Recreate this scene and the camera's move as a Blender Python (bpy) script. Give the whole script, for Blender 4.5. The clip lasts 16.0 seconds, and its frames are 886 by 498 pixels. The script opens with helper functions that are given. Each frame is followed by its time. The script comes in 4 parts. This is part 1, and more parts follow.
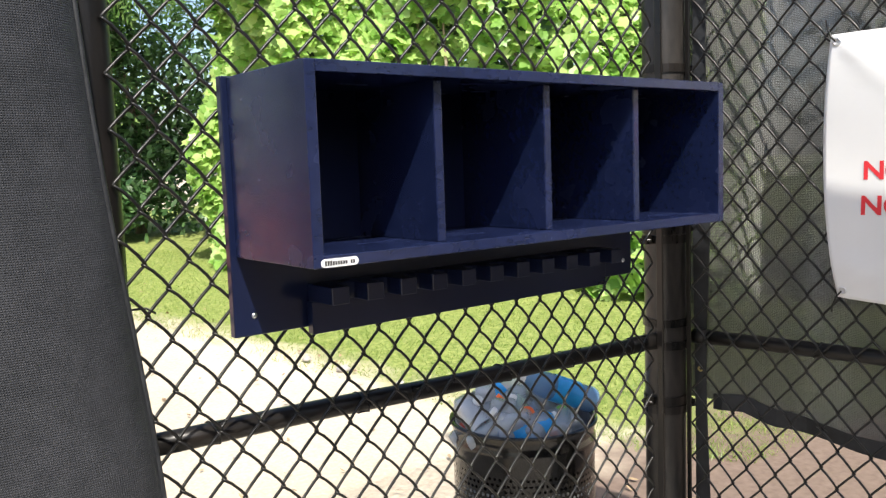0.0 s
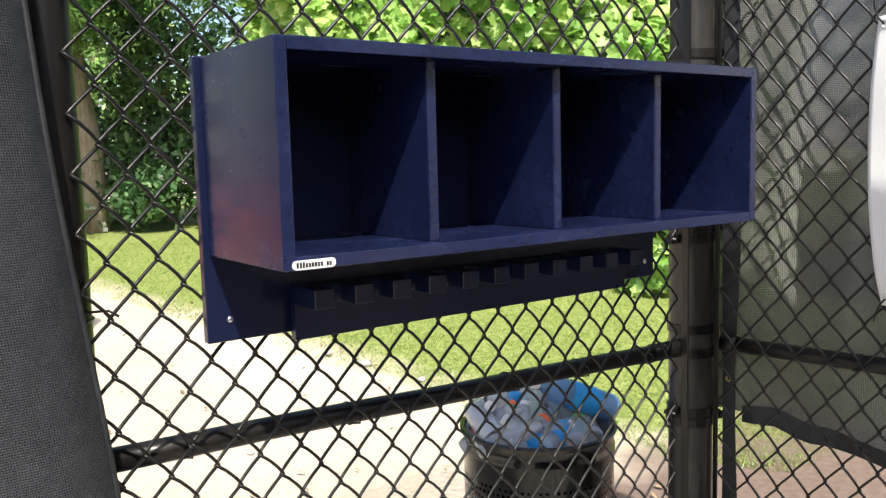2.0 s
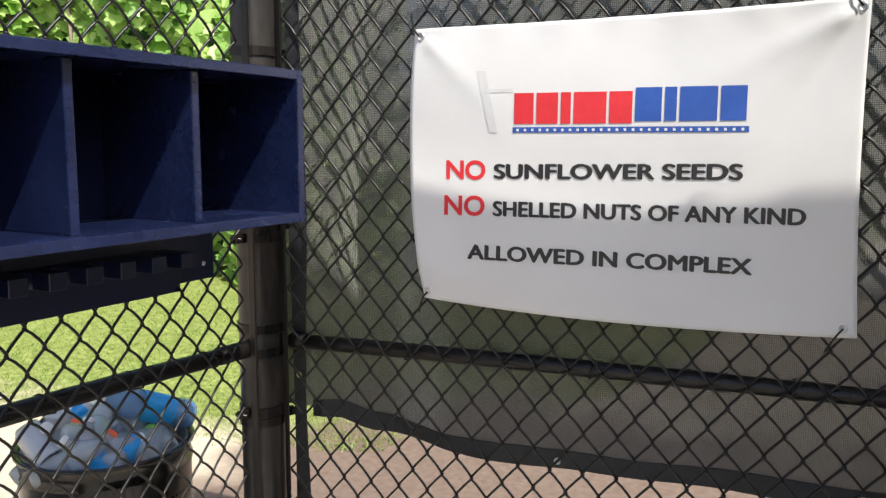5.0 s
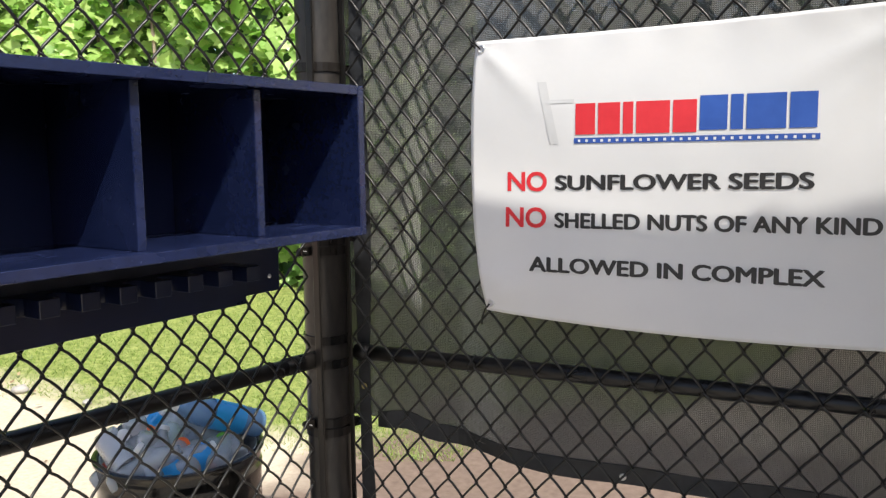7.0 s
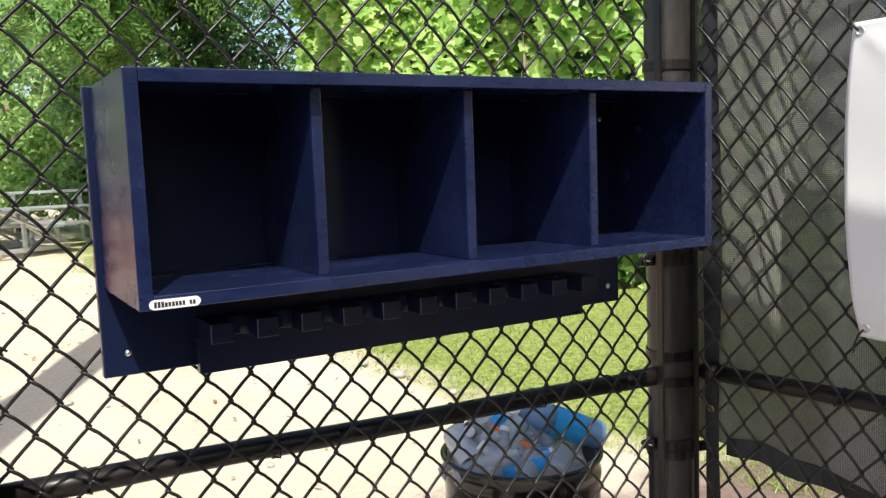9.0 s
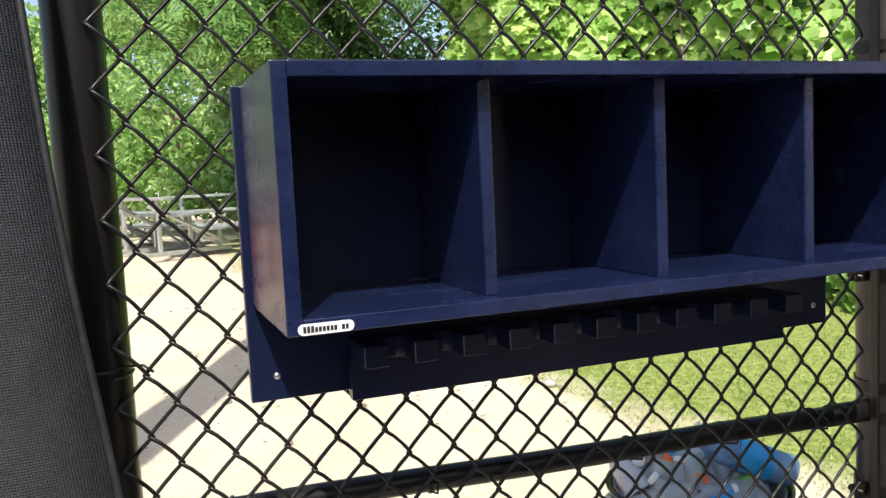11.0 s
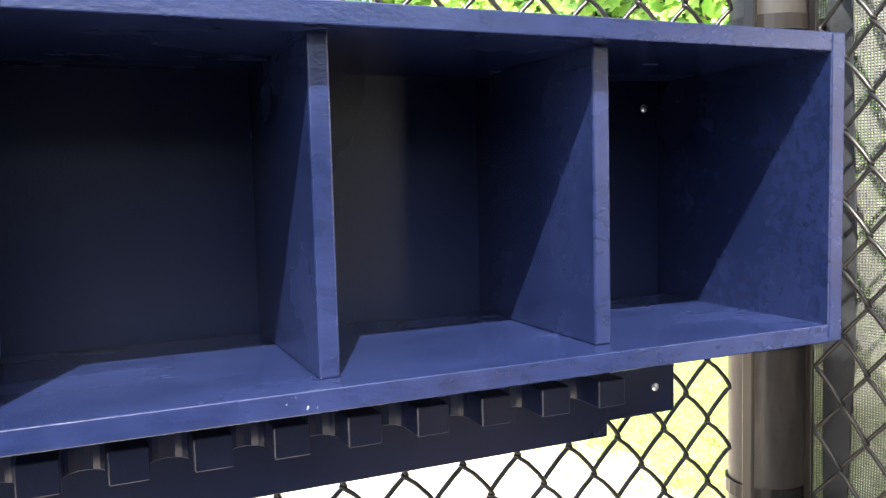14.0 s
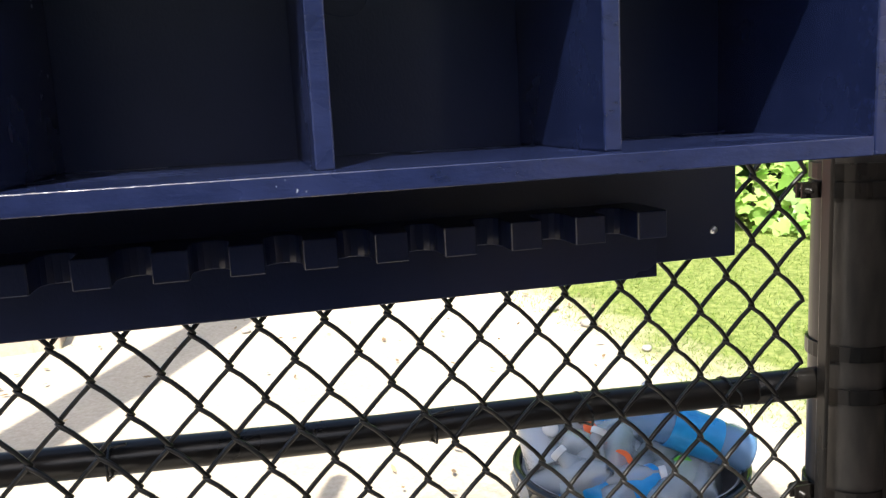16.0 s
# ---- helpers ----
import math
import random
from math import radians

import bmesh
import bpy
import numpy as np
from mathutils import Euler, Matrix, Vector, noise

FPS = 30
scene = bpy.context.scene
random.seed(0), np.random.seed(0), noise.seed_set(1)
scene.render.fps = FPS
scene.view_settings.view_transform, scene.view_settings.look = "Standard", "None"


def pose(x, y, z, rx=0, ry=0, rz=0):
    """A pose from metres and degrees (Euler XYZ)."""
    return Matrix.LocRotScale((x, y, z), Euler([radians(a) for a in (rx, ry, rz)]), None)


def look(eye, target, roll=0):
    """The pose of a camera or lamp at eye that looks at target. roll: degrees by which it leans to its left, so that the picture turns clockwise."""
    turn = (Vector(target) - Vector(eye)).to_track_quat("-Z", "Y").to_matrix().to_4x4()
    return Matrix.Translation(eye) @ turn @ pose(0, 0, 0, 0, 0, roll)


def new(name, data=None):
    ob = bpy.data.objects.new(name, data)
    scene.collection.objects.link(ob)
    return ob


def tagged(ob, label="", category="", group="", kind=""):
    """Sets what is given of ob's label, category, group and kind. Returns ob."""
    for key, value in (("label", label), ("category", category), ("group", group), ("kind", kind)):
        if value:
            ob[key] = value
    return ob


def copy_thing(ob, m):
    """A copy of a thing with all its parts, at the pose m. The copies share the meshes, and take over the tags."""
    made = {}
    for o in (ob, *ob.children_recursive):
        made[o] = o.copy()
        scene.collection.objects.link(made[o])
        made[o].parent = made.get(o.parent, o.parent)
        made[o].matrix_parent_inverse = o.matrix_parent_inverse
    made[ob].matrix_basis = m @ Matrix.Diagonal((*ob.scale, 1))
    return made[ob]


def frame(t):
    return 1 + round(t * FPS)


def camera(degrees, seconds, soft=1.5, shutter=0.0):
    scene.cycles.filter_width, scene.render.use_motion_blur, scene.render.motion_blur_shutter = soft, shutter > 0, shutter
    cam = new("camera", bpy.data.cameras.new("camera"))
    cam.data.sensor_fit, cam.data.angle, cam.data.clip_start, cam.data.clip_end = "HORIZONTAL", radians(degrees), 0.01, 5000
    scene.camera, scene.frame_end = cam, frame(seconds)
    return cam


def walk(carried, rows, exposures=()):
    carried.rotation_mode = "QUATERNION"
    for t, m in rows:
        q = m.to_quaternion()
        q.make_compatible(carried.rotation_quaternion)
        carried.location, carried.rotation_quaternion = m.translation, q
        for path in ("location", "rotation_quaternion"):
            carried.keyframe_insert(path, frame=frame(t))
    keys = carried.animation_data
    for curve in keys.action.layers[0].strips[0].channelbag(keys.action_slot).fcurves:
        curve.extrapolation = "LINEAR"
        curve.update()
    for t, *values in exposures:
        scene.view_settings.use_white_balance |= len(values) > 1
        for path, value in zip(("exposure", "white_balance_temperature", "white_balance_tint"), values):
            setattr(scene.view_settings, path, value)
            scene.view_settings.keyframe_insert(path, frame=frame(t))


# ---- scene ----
cam = camera(56.3, 16.0, soft=1.35)
PATH = [
    (0, (-0.605, -1.351, 1.567), (0.627, 0.212, 1.367), -2.0),
    (0.5, (-0.587, -1.375, 1.561), (0.626, 0.203, 1.367), -1.8),
    (1, (-0.571, -1.391, 1.561), (0.619, 0.202, 1.343), -1.5),
    (1.5, (-0.515, -1.323, 1.556), (0.643, 0.293, 1.336), -1.7),
    (2, (-0.466, -1.278, 1.565), (0.699, 0.333, 1.347), -1.5),
    (2.5, (-0.379, -1.284, 1.567), (0.805, 0.312, 1.344), -0.2),
    (3, (-0.335, -1.311, 1.57), (0.817, 0.307, 1.343), 0.3),
    (3.5, (-0.336, -1.317, 1.574), (0.831, 0.29, 1.335), 0.2),
    (4, (-0.337, -1.328, 1.569), (1.085, 0.058, 1.331), 0.0),
    (4.5, (-0.319, -1.366, 1.579), (1.356, -0.303, 1.328), 0.0),
    (4.7, (-0.318, -1.359, 1.581), (1.419, -0.402, 1.328), 0.1),
    (6.8, (-0.299, -1.399, 1.585), (1.398, -0.363, 1.362), -0.7),
    (7, (-0.298, -1.387, 1.59), (1.347, -0.273, 1.359), -0.8),
    (7.5, (-0.29, -1.39, 1.59), (1.275, -0.167, 1.358), -1.0),
    (8, (-0.267, -1.38, 1.59), (1.23, -0.074, 1.359), -1.3),
    (8.5, (-0.22, -1.377, 1.594), (1.066, 0.139, 1.375), -1.5),
    (9, (-0.2, -1.371, 1.594), (0.819, 0.339, 1.391), -2.1),
    (9.5, (-0.19, -1.366, 1.59), (0.637, 0.444, 1.396), -2.6),
    (9.7, (-0.187, -1.366, 1.592), (0.591, 0.466, 1.395), -2.6),
    (11.8, (-0.076, -1.047, 1.601), (0.608, 0.824, 1.423), -2.3),
    (12, (-0.028, -1.019, 1.602), (0.635, 0.859, 1.425), -1.9),
    (12.5, (0.07, -0.974, 1.6), (0.613, 0.942, 1.413), -0.8),
    (13, (0.146, -0.924, 1.596), (0.706, 0.984, 1.384), -1.2),
    (13.5, (0.209, -0.865, 1.595), (0.932, 0.989, 1.389), -2.0),
    (14, (0.354, -0.878, 1.595), (1.149, 0.949, 1.428), -1.5),
    (14.5, (0.49, -0.902, 1.596), (1.212, 0.957, 1.449), -1.5),
    (15, (0.541, -0.927, 1.554), (1.163, 0.966, 1.377), -3.0),
    (15.5, (0.53, -0.946, 1.512), (1.067, 0.961, 1.24), -3.2),
    (16, (0.468, -0.945, 1.484), (0.902, 0.979, 1.152), -3.0),
]
EXPOSURES = [(0, 0.70), (3.0, 0.68), (4.5, 0.58), (7.0, 0.50), (9.5, 0.50), (12.0, 0.55), (12.5, 0.70), (13.0, 1.20), (13.5, 2.15), (14.0, 2.35), (14.5, 2.55), (15.0, 2.35), (15.5, 1.85), (16, 0.95)]
walk(cam, [(t, look(eye, target, roll)) for t, eye, target, roll in PATH], EXPOSURES)

# ---- world and sun ----
SUN_WAY = Vector((0.43, 1.0, -1.40)).normalized()
world = bpy.data.worlds.new("world")
scene.world = world
world.use_nodes = True
wn = world.node_tree.nodes
sky = wn.new("ShaderNodeTexSky")
sky.sky_type = "NISHITA"
sky.sun_disc = False
sky.sun_elevation = math.asin(-SUN_WAY.z)
sky.sun_rotation = math.atan2(-SUN_WAY.x, -SUN_WAY.y)
sky.dust_density = 2.5
wn["Background"].inputs["Strength"].default_value = 0.15
world.node_tree.links.new(sky.outputs[0], wn["Background"].inputs["Color"])
sun = new("sun", bpy.data.lights.new("sun", "SUN"))
sun.data.energy = 4.7
sun.data.angle = radians(0.53)
sun.data.color = (1.0, 0.95, 0.86)
sun.matrix_world = look((0, 0, 8), Vector((0, 0, 8)) + SUN_WAY)


# ---- materials ----
def material(name, dark, light, rough=0.6, metal=0.0, grain=40.0, blotch=4.0, bump=0.0, bump_scale=120.0, stretch=(1, 1, 1), rough_vary=0.12, spec=0.5, island=0.0, object_vary=0.0, chips=0.0):
    """Two noises, fine grain and large blotches, between two colours, with uneven roughness and fine relief."""
    m = bpy.data.materials.new(name)
    m.use_nodes = True
    n, l = m.node_tree.nodes, m.node_tree.links
    b = n["Principled BSDF"]
    tc = n.new("ShaderNodeTexCoord")
    mp = n.new("ShaderNodeMapping")
    mp.inputs["Scale"].default_value = stretch
    l.new(tc.outputs["Object"], mp.inputs["Vector"])
    fine, big, rel = (n.new("ShaderNodeTexNoise") for _ in range(3))
    for node, s, d in ((fine, grain, 6), (big, blotch, 4), (rel, bump_scale, 4)):
        node.inputs["Scale"].default_value = s
        node.inputs["Detail"].default_value = d
        l.new(mp.outputs[0], node.inputs["Vector"])
    add = n.new("ShaderNodeMath")
    add.operation = "MULTIPLY_ADD"
    l.new(fine.outputs[0], add.inputs[0])
    add.inputs[1].default_value = 0.5
    half = n.new("ShaderNodeMath")
    half.operation = "MULTIPLY"
    l.new(big.outputs[0], half.inputs[0])
    half.inputs[1].default_value = 0.5
    l.new(half.outputs[0], add.inputs[2])
    last = add
    for amount, node, out in ((island, "ShaderNodeNewGeometry", "Random Per Island"), (object_vary, "ShaderNodeObjectInfo", "Random")):
        if amount:
            src = n.new(node)
            mix = n.new("ShaderNodeMix")
            mix.inputs[0].default_value = amount
            l.new(last.outputs[0], mix.inputs[2])
            l.new(src.outputs[out], mix.inputs[3])
            last = mix
    ramp = n.new("ShaderNodeValToRGB")
    e = ramp.color_ramp.elements
    e[0].position, e[1].position = (0.36, 0.66) if not (island or object_vary) else (0.25, 0.75)
    e[0].color, e[1].color = (*dark, 1), (*light, 1)
    l.new(last.outputs[0], ramp.inputs[0])
    l.new(ramp.outputs[0], b.inputs["Base Color"])
    mr = n.new("ShaderNodeMapRange")
    mr.inputs[3].default_value, mr.inputs[4].default_value = max(0.02, rough - rough_vary), min(1, rough + rough_vary)
    l.new(big.outputs[0], mr.inputs[0])
    l.new(mr.outputs[0], b.inputs["Roughness"])
    b.inputs["Metallic"].default_value = metal
    b.inputs["Specular IOR Level"].default_value = spec
    if chips:
        spot = n.new("ShaderNodeTexNoise")
        spot.inputs["Scale"].default_value, spot.inputs["Detail"].default_value = 210, 2
        l.new(tc.outputs["Object"], spot.inputs["Vector"])
        patchy = n.new("ShaderNodeMath")
        patchy.operation = "MULTIPLY"
        l.new(spot.outputs[0], patchy.inputs[0])
        l.new(big.outputs[0], patchy.inputs[1])
        cut = n.new("ShaderNodeMapRange")
        cut.inputs[1].default_value, cut.inputs[2].default_value = chips, chips + 0.025
        l.new(patchy.outputs[0], cut.inputs[0])
        worn = n.new("ShaderNodeMix")
        worn.data_type = "RGBA"
        worn.inputs["B"].default_value = (0.16, 0.18, 0.25, 1)
        l.new(cut.outputs[0], worn.inputs[0])
        l.new(ramp.outputs[0], worn.inputs["A"])
        l.new(worn.outputs["Result"], b.inputs["Base Color"])
    if bump:
        bp = n.new("ShaderNodeBump")
        bp.inputs["Strength"].default_value = 1.0
        bp.inputs["Distance"].default_value = bump
        l.new(rel.outputs[0], bp.inputs["Height"])
        l.new(bp.outputs[0], b.inputs["Normal"])
    return m


def leaf_material(name, dark, light, glow=0.45):
    m = material(name, dark, light, 0.38, grain=9, blotch=0.9, island=0.6, spec=0.5)
    n, l = m.node_tree.nodes, m.node_tree.links
    tr = n.new("ShaderNodeBsdfTranslucent")
    mix = n.new("ShaderNodeMixShader")
    mix.inputs[0].default_value = glow
    l.new(n["Color Ramp"].outputs[0], tr.inputs["Color"])
    l.new(n["Principled BSDF"].outputs[0], mix.inputs[1])
    l.new(tr.outputs[0], mix.inputs[2])
    l.new(mix.outputs[0], n["Material Output"].inputs["Surface"])
    return m


def clear_plastic(name, tint, rough=0.06, solid=0.14):
    """Thin clear plastic: see-through, a little milky, with a gloss that grows towards the edges."""
    m = bpy.data.materials.new(name)
    m.use_nodes = True
    n, l = m.node_tree.nodes, m.node_tree.links
    b = n["Principled BSDF"]
    b.inputs["Base Color"].default_value = (*tint, 1)
    b.inputs["Roughness"].default_value = 0.4
    noise_tex = n.new("ShaderNodeTexNoise")
    noise_tex.inputs["Scale"].default_value = 45
    bp = n.new("ShaderNodeBump")
    bp.inputs["Distance"].default_value = 0.0025
    bp.inputs["Strength"].default_value = 0.7
    l.new(noise_tex.outputs[0], bp.inputs["Height"])
    tr = n.new("ShaderNodeBsdfTransparent")
    tr.inputs["Color"].default_value = (0.5 + 0.5 * tint[0], 0.5 + 0.5 * tint[1], 0.5 + 0.5 * tint[2], 1)
    body = n.new("ShaderNodeMixShader")
    body.inputs[0].default_value = solid
    l.new(tr.outputs[0], body.inputs[1])
    l.new(b.outputs[0], body.inputs[2])
    shine = n.new("ShaderNodeBsdfGlossy")
    shine.inputs["Roughness"].default_value = rough
    l.new(bp.outputs[0], shine.inputs["Normal"])
    edge = n.new("ShaderNodeFresnel")
    edge.inputs["IOR"].default_value = 1.6
    l.new(bp.outputs[0], edge.inputs["Normal"])
    mix = n.new("ShaderNodeMixShader")
    l.new(edge.outputs[0], mix.inputs[0])
    l.new(body.outputs[0], mix.inputs[1])
    l.new(shine.outputs[0], mix.inputs[2])
    l.new(mix.outputs[0], n["Material Output"].inputs["Surface"])
    return m


def woven(name, dark, light, period, cover, gloss=0.3, sheen=0.0):
    """Knitted shade cloth: threads of the given period in two directions, with real gaps between them."""
    m = material(name, dark, light, 0.52, grain=30, blotch=3, spec=gloss)
    n, l = m.node_tree.nodes, m.node_tree.links
    n["Principled BSDF"].inputs["Sheen Weight"].default_value = sheen
    n["Principled BSDF"].inputs["Sheen Roughness"].default_value = 0.35
    uv = n.new("ShaderNodeTexCoord")
    sep = n.new("ShaderNodeSeparateXYZ")
    l.new(uv.outputs["UV"], sep.inputs[0])
    waves = []
    for axis in (0, 1):
        mul = n.new("ShaderNodeMath")
        mul.operation = "MULTIPLY"
        mul.inputs[1].default_value = 2 * math.pi / period
        l.new(sep.outputs[axis], mul.inputs[0])
        s = n.new("ShaderNodeMath")
        s.operation = "SINE"
        l.new(mul.outputs[0], s.inputs[0])
        waves.append(s)
    top = n.new("ShaderNodeMath")
    top.operation = "MAXIMUM"
    l.new(waves[0].outputs[0], top.inputs[0])
    l.new(waves[1].outputs[0], top.inputs[1])
    thread = n.new("ShaderNodeMapRange")
    thread.inputs[1].default_value, thread.inputs[2].default_value = cover - 0.35, cover + 0.35
    l.new(top.outputs[0], thread.inputs[0])
    tr = n.new("ShaderNodeBsdfTransparent")
    mix = n.new("ShaderNodeMixShader")
    l.new(thread.outputs[0], mix.inputs[0])
    l.new(tr.outputs[0], mix.inputs[1])
    l.new(n["Principled BSDF"].outputs[0], mix.inputs[2])
    l.new(mix.outputs[0], n["Material Output"].inputs["Surface"])
    bp = n.new("ShaderNodeBump")
    bp.inputs["Distance"].default_value = 0.0008
    l.new(top.outputs[0], bp.inputs["Height"])
    l.new(bp.outputs[0], n["Principled BSDF"].inputs["Normal"])
    return m


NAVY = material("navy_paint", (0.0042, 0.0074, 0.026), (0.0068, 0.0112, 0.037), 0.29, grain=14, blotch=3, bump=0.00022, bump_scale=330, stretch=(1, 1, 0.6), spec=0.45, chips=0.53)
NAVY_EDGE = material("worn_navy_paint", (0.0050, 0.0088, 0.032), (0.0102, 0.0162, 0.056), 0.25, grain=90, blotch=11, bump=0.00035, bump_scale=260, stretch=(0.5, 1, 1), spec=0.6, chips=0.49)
VINYL = material("black_vinyl_coat", (0.005, 0.005, 0.005), (0.014, 0.0125, 0.011), 0.36, spec=0.4, grain=60, blotch=7, bump=0.0006, bump_scale=90)
PIPE = material("black_painted_pipe", (0.005, 0.005, 0.005), (0.016, 0.013, 0.011), 0.30, spec=0.32, grain=30, blotch=9, bump=0.0003, bump_scale=60, stretch=(1, 1, 0.25))
POLE = material("dusty_black_pole", (0.009, 0.0085, 0.008), (0.038, 0.033, 0.029), 0.36, grain=70, blotch=6, bump=0.0004, bump_scale=50, stretch=(1, 1, 0.3))
STEEL = material("bright_zinc_screw", (0.55, 0.55, 0.56), (0.8, 0.8, 0.8), 0.3, 1.0, bump=0.0004)
HEM = material("black_hem_tape", (0.006, 0.007, 0.009), (0.020, 0.022, 0.026), 0.6, grain=50, blotch=12, bump=0.002, bump_scale=30)
SCREEN = woven("black_shade_cloth", (0.072, 0.072, 0.066), (0.118, 0.115, 0.105), 0.0042, -0.80, 0.9, 1.0)
TARP = woven("charcoal_mesh_tarp", (0.020, 0.022, 0.026), (0.036, 0.038, 0.044), 0.0034, -1.75)
VINYL_WHITE = material("white_banner_vinyl", (0.64, 0.64, 0.645), (0.70, 0.695, 0.69), 0.42, grain=5, blotch=2, bump=0.0025, bump_scale=7, spec=0.4)
INK_RED = material("red_ink", (0.62, 0.020, 0.030), (0.70, 0.030, 0.040), 0.45)
INK_BLACK = material("black_ink", (0.012, 0.012, 0.014), (0.022, 0.022, 0.024), 0.45)
INK_BLUE = material("blue_ink", (0.018, 0.075, 0.34), (0.028, 0.095, 0.40), 0.45)
INK_GREY = material("pale_grey_ink", (0.56, 0.56, 0.56), (0.62, 0.62, 0.62), 0.5)
STICKER = material("white_sticker", (0.70, 0.70, 0.70), (0.80, 0.80, 0.79), 0.35, grain=80)
CAN_BLACK = material("glossy_black_steel", (0.006, 0.006, 0.006), (0.014, 0.012, 0.010), 0.13, grain=50, blotch=6, rough_vary=0.05, spec=0.5)
LINER = material("pale_can_liner", (0.30, 0.31, 0.33), (0.42, 0.43, 0.45), 0.5)
PET = clear_plastic("clear_pet", (0.88, 0.94, 1.0), 0.05, 0.36)
PET_BLUE = clear_plastic("blue_clear_pet", (0.22, 0.48, 0.88), 0.06, 0.45)
CUP = clear_plastic("frosted_cup", (0.92, 0.93, 0.95), 0.15, 0.50)
CAP_WHITE = material("white_cap", (0.75, 0.75, 0.75), (0.82, 0.82, 0.82), 0.4)
CAP_ORANGE = material("orange_cap", (0.85, 0.12, 0.02), (0.95, 0.17, 0.03), 0.4)
CAP_GREEN = material("green_cap", (0.12, 0.45, 0.04), (0.18, 0.55, 0.06), 0.4)
LABEL_BLUE = material("blue_label", (0.010, 0.26, 0.62), (0.03, 0.36, 0.78), 0.3, blotch=14)
LABEL_WHITE = material("white_label", (0.7, 0.7, 0.72), (0.8, 0.8, 0.8), 0.35)
LABEL_RED = material("red_label", (0.55, 0.06, 0.03), (0.65, 0.09, 0.05), 0.35)
ALU = material("weathered_aluminium", (0.42, 0.44, 0.45), (0.60, 0.62, 0.62), 0.42, 0.7, grain=20, blotch=3)
BARK = material("pale_bark", (0.16, 0.12, 0.085), (0.34, 0.28, 0.21), 0.9, grain=26, blotch=4, bump=0.02, bump_scale=16, stretch=(1, 1, 0.25))
BOUNCE_FLOOR = material("pale_bounce_concrete", (0.38, 0.35, 0.31), (0.52, 0.48, 0.43), 0.85, grain=60, blotch=2, bump=0.003)
CONCRETE = material("dusty_concrete", (0.36, 0.30, 0.24), (0.52, 0.45, 0.36), 0.9, grain=30, blotch=3, bump=0.004)
DARKRAIL = material("dark_steel_rail", (0.020, 0.022, 0.022), (0.045, 0.046, 0.046), 0.5)
BLUEWALL = material("blue_padding", (0.10, 0.20, 0.38), (0.14, 0.26, 0.46), 0.6, blotch=1)
REDTRACK = material("red_clay_track", (0.34, 0.075, 0.055), (0.45, 0.11, 0.075), 0.9, blotch=1)
NETTING = woven("grey_backstop_net", (0.16, 0.17, 0.18), (0.22, 0.23, 0.24), 0.05, 0.45)
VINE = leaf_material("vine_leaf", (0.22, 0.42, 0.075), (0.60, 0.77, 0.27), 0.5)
# hedge green, also used as painted shade inside the vine thicket
HEDGE_AND_SHADE_LEAF = leaf_material("dark_hedge_and_shade_leaf", (0.042, 0.105, 0.034), (0.145, 0.265, 0.10), 0.4)
MID_LEAF = leaf_material("mid_green_leaf", (0.080, 0.175, 0.050), (0.25, 0.42, 0.15), 0.45)
SUMAC = leaf_material("feathery_leaf", (0.12, 0.27, 0.065), (0.36, 0.55, 0.19), 0.5)
FAR_LEAF = leaf_material("far_leaf", (0.17, 0.33, 0.075), (0.48, 0.66, 0.25), 0.5)
GRASS_BLADE = leaf_material("grass_blade", (0.17, 0.28, 0.05), (0.38, 0.45, 0.13), 0.4)
LITTER = material("dry_leaf_litter", (0.20, 0.13, 0.07), (0.42, 0.31, 0.18), 0.9, island=0.6)
STONE = material("grey_stone", (0.30, 0.28, 0.26), (0.42, 0.40, 0.37), 0.85)


